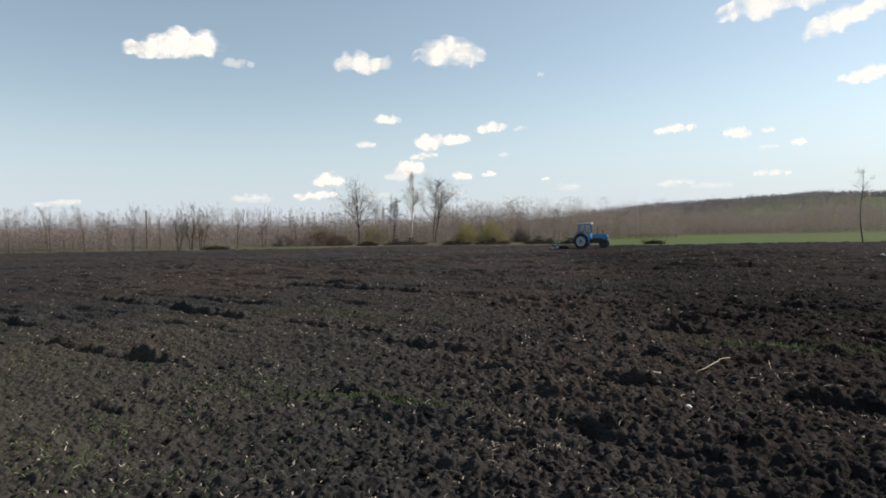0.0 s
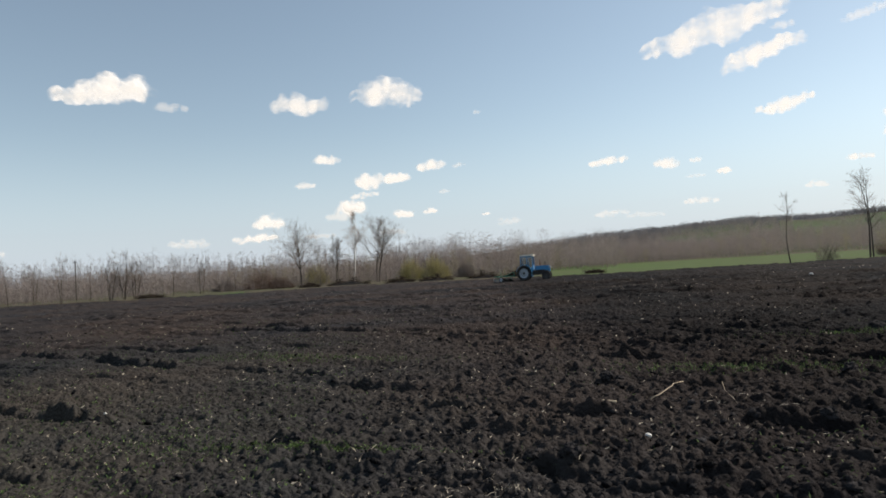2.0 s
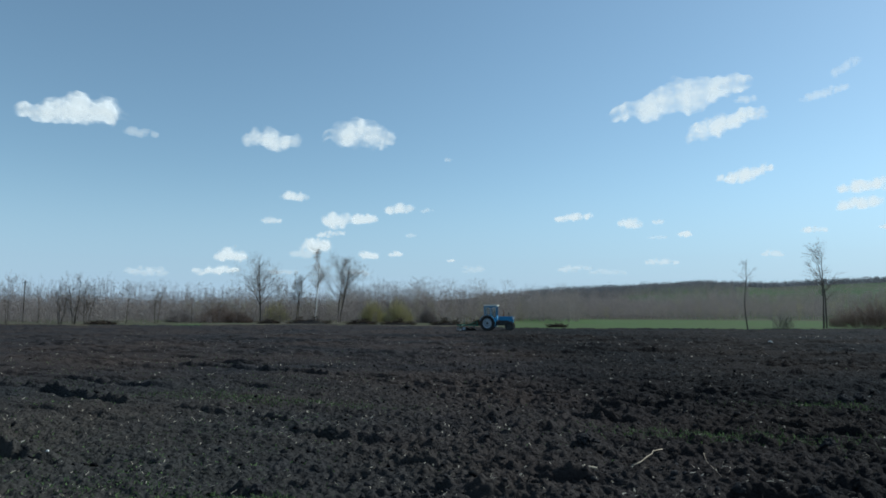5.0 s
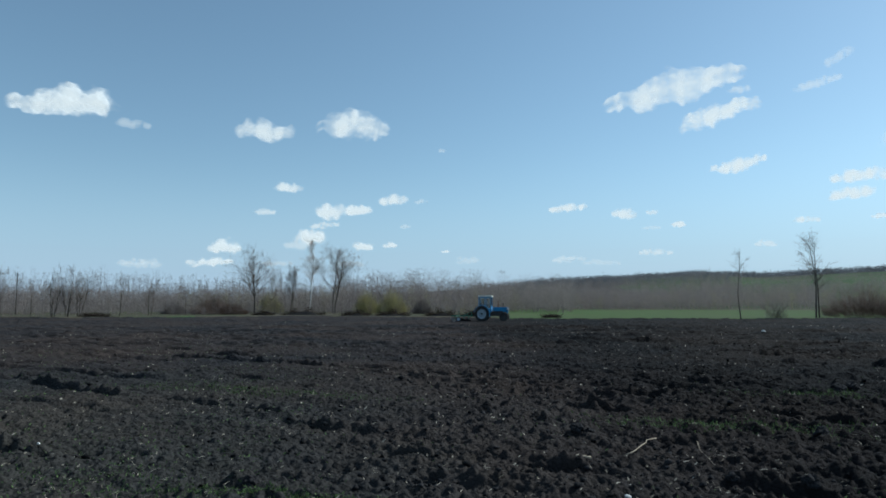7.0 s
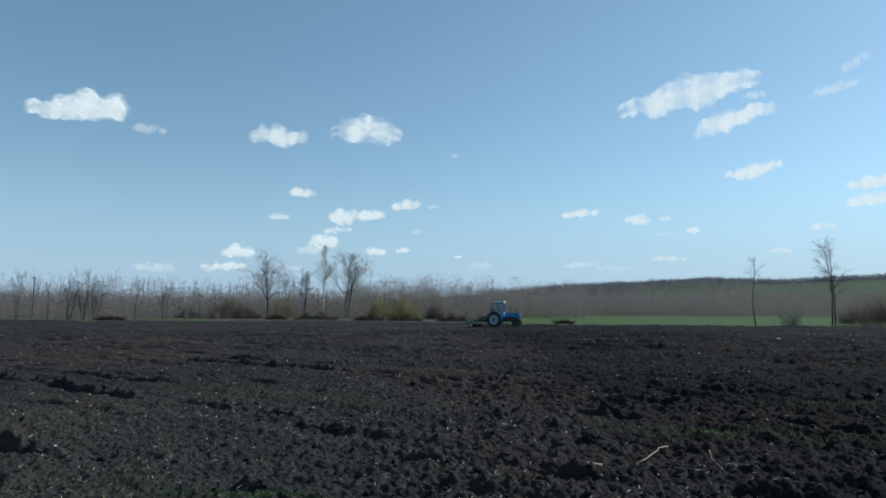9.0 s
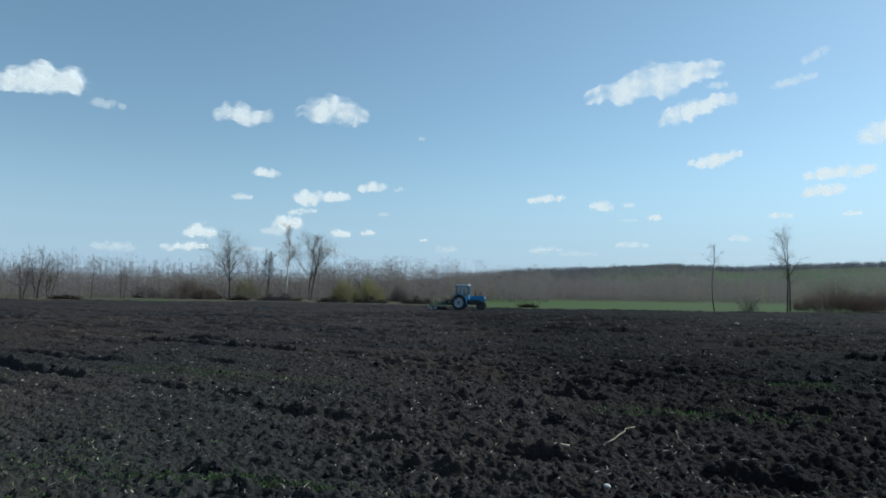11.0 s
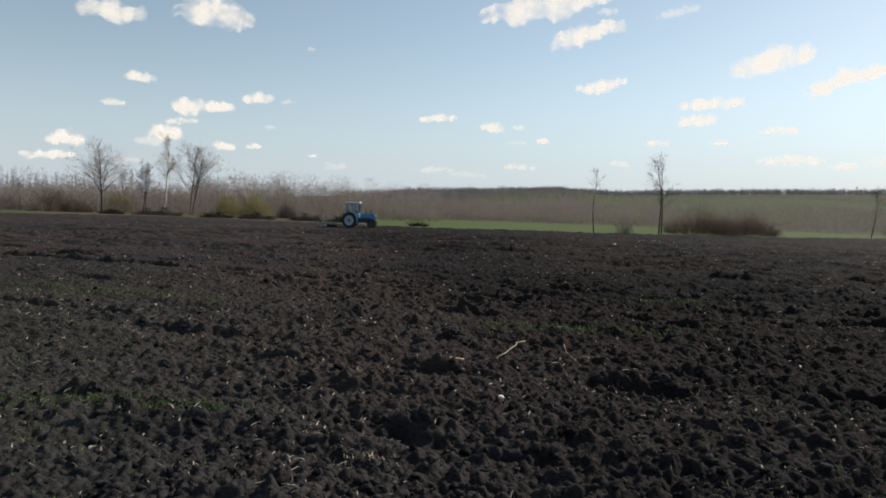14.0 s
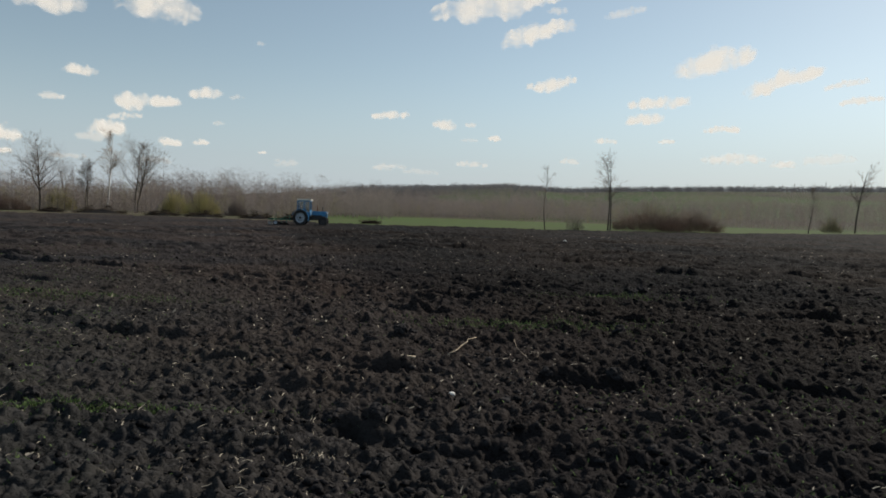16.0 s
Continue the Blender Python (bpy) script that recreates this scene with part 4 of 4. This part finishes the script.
    look_word = "bright white" if dense > 0.7 else "faint thin white"
    return tagged(ob, f"{bulk} {look_word} fair-weather cloud in blue sky", "cloud", "fair-weather clouds", "backdrop")


cloud(-28.73, 14.56, 7.63, 2.86, 4, 1, ((-0.78, -0.15, 0.35), (-0.45, -0.1, 0.5), (-0.1, 0.0, 0.62), (0.25, 0.1, 0.8), (0.55, 0.08, 0.78), (0.82, -0.1, 0.45)))
cloud(-23.66, 13.63, 2.62, 0.95, 0, 0.35)
cloud(-13.66, 13.90, 4.77, 1.91, 0, 0.8)
cloud(-6.77, 14.55, 6.43, 2.96, 0, 1, ((-0.8, 0.0, 0.3), (-0.42, -0.05, 0.62), (0.0, 0.08, 0.85), (0.4, 0.05, 0.75), (0.78, -0.05, 0.42)))
cloud(1.11, 12.84, 0.57, 0.48, 0, 0.3)
cloud(20.1, 16.8, 11.6, 3.4, 7, 1, ((-0.93, -0.1, 0.28), (-0.78, -0.15, 0.4), (-0.5, -0.15, 0.5), (-0.2, -0.05, 0.72), (0.08, 0.05, 0.8), (0.35, 0.05, 0.66), (0.6, 0.12, 0.46), (0.82, 0.2, 0.4), (0.95, 0.1, 0.25)))
cloud(23.59, 14.62, 7.63, 1.91, 15, 0.95)
cloud(25.26, 16.29, 1.62, 0.67, 0, 0.4)
cloud(30.61, 16.09, 4.29, 0.76, 10, 0.4)
cloud(32.03, 17.66, 2.38, 0.86, 25, 0.35)
cloud(25.28, 10.67, 3.62, 1.33, 14, 0.95)
cloud(23.47, 10.50, 1.14, 0.67, 0, 0.6)
cloud(11.64, 7.88, 4.39, 0.86, 4, 0.9)
cloud(16.25, 7.29, 1.53, 1.14, 0, 0.75)
cloud(18.44, 7.36, 0.76, 0.57, 0, 0.5)
cloud(20.38, 6.26, 1.24, 0.57, 0, 0.8)
cloud(18.32, 6.10, 1.91, 0.38, 0, 0.3)
cloud(-11.76, 9.46, 2.57, 0.95, 0, 0.85)
cloud(-13.68, 7.49, 2.00, 0.76, 0, 0.7)
cloud(-3.10, 8.65, 2.29, 1.33, 8, 0.9)
cloud(-0.70, 8.59, 1.43, 0.48, 5, 0.35)
cloud(-8.13, 7.61, 2.19, 1.72, 0, 0.8)
cloud(-5.95, 7.75, 2.29, 1.14, 5, 0.85)
cloud(-8.76, 6.47, 3.05, 0.67, 8, 0.6)
cloud(-10.05, 5.40, 2.19, 1.53, 0, 0.9)
cloud(-11.15, 4.82, 1.91, 1.05, 0, 0.4)
cloud(-5.53, 4.73, 1.72, 0.95, 0, 0.8)
cloud(-3.30, 4.90, 1.33, 0.76, 0, 0.75)
cloud(-2.02, 6.44, 0.95, 0.48, 0, 0.35)
cloud(-16.68, 4.49, 2.86, 1.33, 0, 0.9)
cloud(-17.73, 3.27, 4.58, 0.86, 5, 0.8)
cloud(-22.76, 2.96, 4.00, 0.67, 0, 0.3)
cloud(-12.62, 3.29, 3.34, 0.57, 0, 0.35)
cloud(-6.83, 3.29, 3.81, 0.67, 0, 0.25)
cloud(1.39, 4.36, 0.67, 0.38, 0, 0.8)
cloud(3.15, 3.60, 1.91, 1.05, 0, 0.3)
cloud(11.22, 3.59, 2.10, 0.76, 0, 0.4)
cloud(18.50, 4.10, 3.34, 0.67, 0, 0.5)
cloud(14.31, 3.33, 4.29, 0.57, 0, 0.25)
cloud(29.51, 6.20, 1.91, 0.62, 0, 0.75)
cloud(26.65, 4.55, 1.62, 0.57, 0, 0.45)
cloud(33.62, 9.20, 5.72, 1.33, 4, 0.85)
cloud(32.47, 7.89, 3.81, 1.24, 8, 0.8)
cloud(37.20, 11.97, 7.15, 2.19, 14, 0.95)
cloud(42.29, 10.50, 6.67, 1.62, 16, 0.9)
cloud(38.33, 7.11, 3.15, 0.86, 0, 0.8)
cloud(34.20, 6.21, 1.43, 0.48, 0, 0.5)
cloud(38.96, 4.86, 6.67, 0.86, 0, 0.4)
cloud(42.78, 4.42, 1.91, 0.76, 0, 0.4)
cloud(46.54, 10.11, 3.81, 0.67, 6, 0.6)
cloud(47.52, 8.92, 3.81, 0.76, 4, 0.7)
cloud(34.26, 6.20, 1.43, 0.48, 0, 0.4)
cloud(39.31, 4.85, 5.24, 0.95, 0, 0.4)
cloud(42.85, 4.42, 1.43, 0.57, 0, 0.45)
cloud(45.50, 4.74, 4.29, 1.05, 0, 0.35)
cloud(12.33, 3.73, 1.91, 0.57, 0, 0.3)
cloud(-36.83, 2.63, 4.29, 0.67, 6, 0.4)
cloud(-23.15, 3.17, 3.81, 0.67, 5, 0.35)


# ---- things lying on the soil ----
def spread_clods(n, seed):
    """Loose clods: dented balls half sunk in the soil."""
    rng = np.random.default_rng(seed)
    bm = bmesh.new()
    bmesh.ops.create_icosphere(bm, subdivisions=1, radius=1)
    bm.verts.ensure_lookup_table()
    v0 = np.array([v.co[:] for v in bm.verts])
    f0 = np.array([[v.index for v in f.verts] for f in bm.faces])
    bm.free()
    az, r = np.radians(rng.uniform(-44, 57, n)), 3.2 * (34 / 3.2) ** rng.uniform(0, 1, n)
    x, y = r * np.sin(az), r * np.cos(az)
    keep = (rough_noise(x, y, 1.4, 603) + 0.5 * rough_noise(x, y, 5.0, 604) > rng.uniform(-0.4, 0.45, n)) & (rng.uniform(0, 1, n) < 0.3 + 0.7 * smooth01((x + 5) / 5))
    x, y, r = x[keep], y[keep], r[keep]
    n = len(x)
    size = 0.005 + 0.035 * rng.uniform(0, 1, n) ** 5 + 0.0006 * r
    z = big_land(x, y) + soil_land(x, y) + size * 0.4
    shape = 1 + rng.normal(0, 0.3, (n, len(v0), 1))
    v = v0[None] * shape * (size[:, None] * rng.uniform(0.7, 1.25, (n, 3)))[:, None, :]
    t = rng.uniform(0, 6.28, n)
    vx = v[..., 0] * np.cos(t)[:, None] - v[..., 1] * np.sin(t)[:, None]
    vy = v[..., 0] * np.sin(t)[:, None] + v[..., 1] * np.cos(t)[:, None]
    v = np.stack([vx + x[:, None], vy + y[:, None], v[..., 2] * 0.75 + z[:, None]], -1)
    f = f0[None] + (np.arange(n) * len(v0))[:, None, None]
    return tagged(from_arrays("clods", v.reshape(-1, 3), f.reshape(-1, 3), CLOD), "loose dark clods of ploughed earth", "clods", kind="stuff")


spread_clods(16000, 601)


def slivers(name, label, category, x, y, length, width, rise, mat, seed, lift=0.01):
    """Thin bent strips on the soil: straw or blades. rise is the share that stands up."""
    rng = np.random.default_rng(seed)
    n = len(x)
    z = big_land(x, y) + soil_land(x, y) + lift
    t = rng.uniform(0, 6.28, n)
    up = np.abs(rise + rng.normal(0, 0.18, n))
    d = np.stack([np.cos(t), np.sin(t), up], 1)
    d /= np.linalg.norm(d, axis=1)[:, None]
    s = np.stack([-np.sin(t), np.cos(t), 0.35 + 0 * t], 1) * (width * rng.uniform(0.5, 1.4, n))[:, None]
    a = np.stack([x, y, z], 1)
    m = a + d * (length * 0.5)[:, None] + np.stack([0 * t, 0 * t, length * 0.06], 1)
    b = a + d * length[:, None] + rng.normal(0, 0.1, (n, 3)) * length[:, None]
    v = np.stack([a - s, a + s, m + s, m - s, b + s * 0.4, b - s * 0.4], 1).reshape(-1, 3)
    k = (np.arange(n) * 6)[:, None]
    f = np.concatenate([k + np.array([[0, 1, 2, 3]]), k + np.array([[3, 2, 4, 5]])])
    return tagged(from_arrays(name, v, f, mat), label, category, kind="stuff")


def straw_field():
    rng = np.random.default_rng(611)
    n = 14000
    az, r = np.radians(rng.uniform(-44, 57, n)), 3.2 * (50 / 3.2) ** rng.uniform(0, 1, n) ** 0.9
    x, y = r * np.sin(az), r * np.cos(az)
    keep = rough_noise(x, y, 1.7, 613) + 0.5 * rough_noise(x, y, 0.5, 614) > rng.uniform(-0.35, 0.45, n)
    x, y, r = x[keep], y[keep], r[keep]
    n = len(x)
    slivers("straw", "scattered pale straw and stubble on dark soil", "straw", x, y, rng.uniform(0.015, 0.075, n) + 0.0012 * r, 0.0011 + 0.00032 * r, 0.2, STRAW, 615, 0.012)


straw_field()


def chip_field():
    """Flat broken flakes of stalk and root, pale against the soil."""
    rng = np.random.default_rng(651)
    n = 5000
    az, r = np.radians(rng.uniform(-44, 57, n)), 3.2 * (70 / 3.2) ** rng.uniform(0, 1, n) ** 0.8
    x, y = r * np.sin(az), r * np.cos(az)
    keep = rough_noise(x, y, 2.2, 653) + 0.6 * rough_noise(x, y, 0.6, 654) > rng.uniform(-0.4, 0.5, n)
    x, y, r = x[keep], y[keep], r[keep]
    n = len(x)
    slivers("stalk_chips", "pale broken stalk chips strewn on dark soil", "stalk chips", x, y, rng.uniform(0.012, 0.05, n) + 0.0012 * r, 0.003 + 0.0006 * r, 0.35, STRAW, 655, 0.014)


chip_field()


def weed_field():
    """Tiny green shoots in the older tilth and round the nearer clods."""
    rng = np.random.default_rng(641)
    n = 45000
    az, r = np.radians(rng.uniform(-44, 57, n)), 3.2 * (30 / 3.2) ** rng.uniform(0, 1, n)
    x, y = r * np.sin(az), r * np.cos(az)
    lie = np.maximum(smooth01((-x - 0.3) / 2.5), smooth01((x - 1.8) / 2.0) * smooth01((7.5 - y) / 3))
    lie = np.maximum(lie, 0.12)
    keep = (rough_noise(x, y, 1.2, 643) + 0.6 * rough_noise(x, y, 0.4, 644) > rng.uniform(-0.3, 0.5, n)) & (rng.uniform(0, 1, n) < lie)
    x, y, r = x[keep], y[keep], r[keep]
    slivers("weeds", "tiny sparse green shoots on the soil", "weeds", x, y, rng.uniform(0.015, 0.05, len(x)), 0.003 + 0.0003 * r, 0.6, BLADE, 645, 0.004)


weed_field()


def tuft_patch(x0, y0, long, broad, way, n, seed, label, mat=BLADE, tall=0.07):
    rng = np.random.default_rng(seed)
    p, q = rng.normal(0, long / 2.6, n), rng.normal(0, broad / 2.6, n)
    a = radians(way)
    x, y = x0 + p * math.cos(a) - q * math.sin(a), y0 + p * math.sin(a) + q * math.cos(a)
    return slivers("grass_tuft", label, "grass", x, y, rng.uniform(0.3, 1.1, n) * tall * 0.55, 0.0035 + 0 * x, 1.1, mat, seed + 1, 0.0)


tuft_patch(-1.35, 6.25, 1.8, 0.12, -8, 1500, 621, "streak of green grass left between furrows")
tuft_patch(-2.6, 6.7, 2.2, 0.6, -20, 700, 623, "thin green grass among clods")
tuft_patch(4.1, 9.6, 2.2, 0.6, -15, 1500, 625, "patch of green and yellow grass among clods", tall=0.15)
tuft_patch(-3.4, 13.4, 4.5, 0.6, -20, 1100, 627, "strip of pale dry grass across the field", tall=0.17)
tuft_patch(7.4, 12.6, 2.5, 0.6, -20, 700, 629, "sparse grass among clods", tall=0.16)
tuft_patch(0.38, 4.85, 0.3, 0.18, -20, 130, 631, "small heap of pale straw scraps", STRAW, 0.06)
tuft_patch(0.1, 5.35, 0.3, 0.12, -30, 60, 633, "pale straw scraps beside a hollow", STRAW, 0.06)


def stick(name, label, points, r0, r1):
    """A crooked stick lying along the points."""
    bm = bmesh.new()
    rest = sum(height(x, y) for x, y, _ in points) / len(points)
    pts = [Vector((x, y, rest + lift)) for x, y, lift in points]
    rings = []
    for i, p in enumerate(pts):
        d = (pts[min(i + 1, len(pts) - 1)] - pts[max(i - 1, 0)]).normalized()
        s = d.cross(Vector((0, 0, 1))).normalized()
        t = s.cross(d)
        r = r0 + (r1 - r0) * i / (len(pts) - 1)
        rings.append([bm.verts.new(p + (s * math.cos(k * math.pi / 3) + t * math.sin(k * math.pi / 3)) * r) for k in range(6)])
    for a, b in zip(rings, rings[1:]):
        for k in range(6):
            bm.faces.new((a[k], a[(k + 1) % 6], b[(k + 1) % 6], b[k]))
    bm.faces.new(rings[0][::-1])
    bm.faces.new(rings[-1])
    return tagged(part(name, bm, DEADWOOD, smooth=True), label, "stick")


stick("stick", "crooked pale dead stick lying on soil", [(2.17, 7.70, 0.02), (2.33, 7.85, 0.04), (2.46, 8.06, 0.05), (2.56, 8.16, 0.07), (2.63, 8.36, 0.06), (2.80, 8.52, 0.05)], 0.0075, 0.005)
stick("stick", "short pale broken branch piece on soil", [(1.50, 7.50, 0.03), (1.60, 7.48, 0.04), (1.73, 7.44, 0.03)], 0.016, 0.014)
stick("stick", "thin dry twig sticking out of soil", [(3.13, 8.06, 0.12), (3.10, 7.9, 0.05), (3.06, 7.6, 0.04), (3.0, 7.25, 0.03)], 0.004, 0.002)


def stone(x, y, r, seed, label):
    rng = random.Random(seed)
    bm = bmesh.new()
    bmesh.ops.create_icosphere(bm, subdivisions=2, radius=r)
    for v in bm.verts:
        v.co *= 1 + 0.35 * (noise.noise(v.co / r * 0.9 + Vector((seed, 0, 0))))
        v.co.z *= 0.7
    ob = part("stone", bm, CHALK, smooth=True)
    ob.location = (x, y, height(x, y) + r * 0.35)
    ob.rotation_euler = (0, 0, rng.uniform(0, 6))
    return tagged(ob, label, "stone")


stone(3.75, 15.4, 0.035, 7, "pale stone among dark clods")
stone(20.5, 41.5, 0.12, 9, "pale stone far out on the field")
stone(22.6, 42.5, 0.14, 11, "pale stone far out on the field")
stone(-4.6, 8.2, 0.02, 13, "pale stone chip on dark soil")


def big_clod(x, y, r, seed):
    bm = bmesh.new()
    bmesh.ops.create_icosphere(bm, subdivisions=3, radius=r)
    for v in bm.verts:
        d = v.co / r
        v.co *= 0.85 + 0.5 * noise.noise(d * 1.3 + Vector((seed, 3, 0))) + 0.25 * noise.noise(d * 4.0 + Vector((0, seed, 1)))
        v.co.z *= 0.85
    ob = part("clod", bm, CLOD)
    ob.location = (x, y, height(x, y) + r * 0.3)
    return tagged(ob, "large dark clod of turned earth", "clod", "large clods on the field")


for x, y, r, seed in ((7.95, 13.25, 0.17, 1), (8.4, 13.5, 0.12, 2), (1.97, 9.25, 0.11, 3), (2.15, 9.3, 0.07, 4), (5.1, 8.9, 0.1, 5), (-1.75, 6.75, 0.08, 6), (3.2, 11.6, 0.09, 8),
                      (0.95, 5.5, 0.09, 9), (0.6, 5.75, 0.07, 10), (3.0, 6.85, 0.08, 12), (3.6, 6.5, 0.09, 14), (-5.6, 8.75, 0.07, 15), (-7.4, 9.75, 0.08, 16)):
    big_clod(x, y, r, seed)

stone(1.76, 6.2, 0.032, 3, "small chalk-white stone on dark soil")
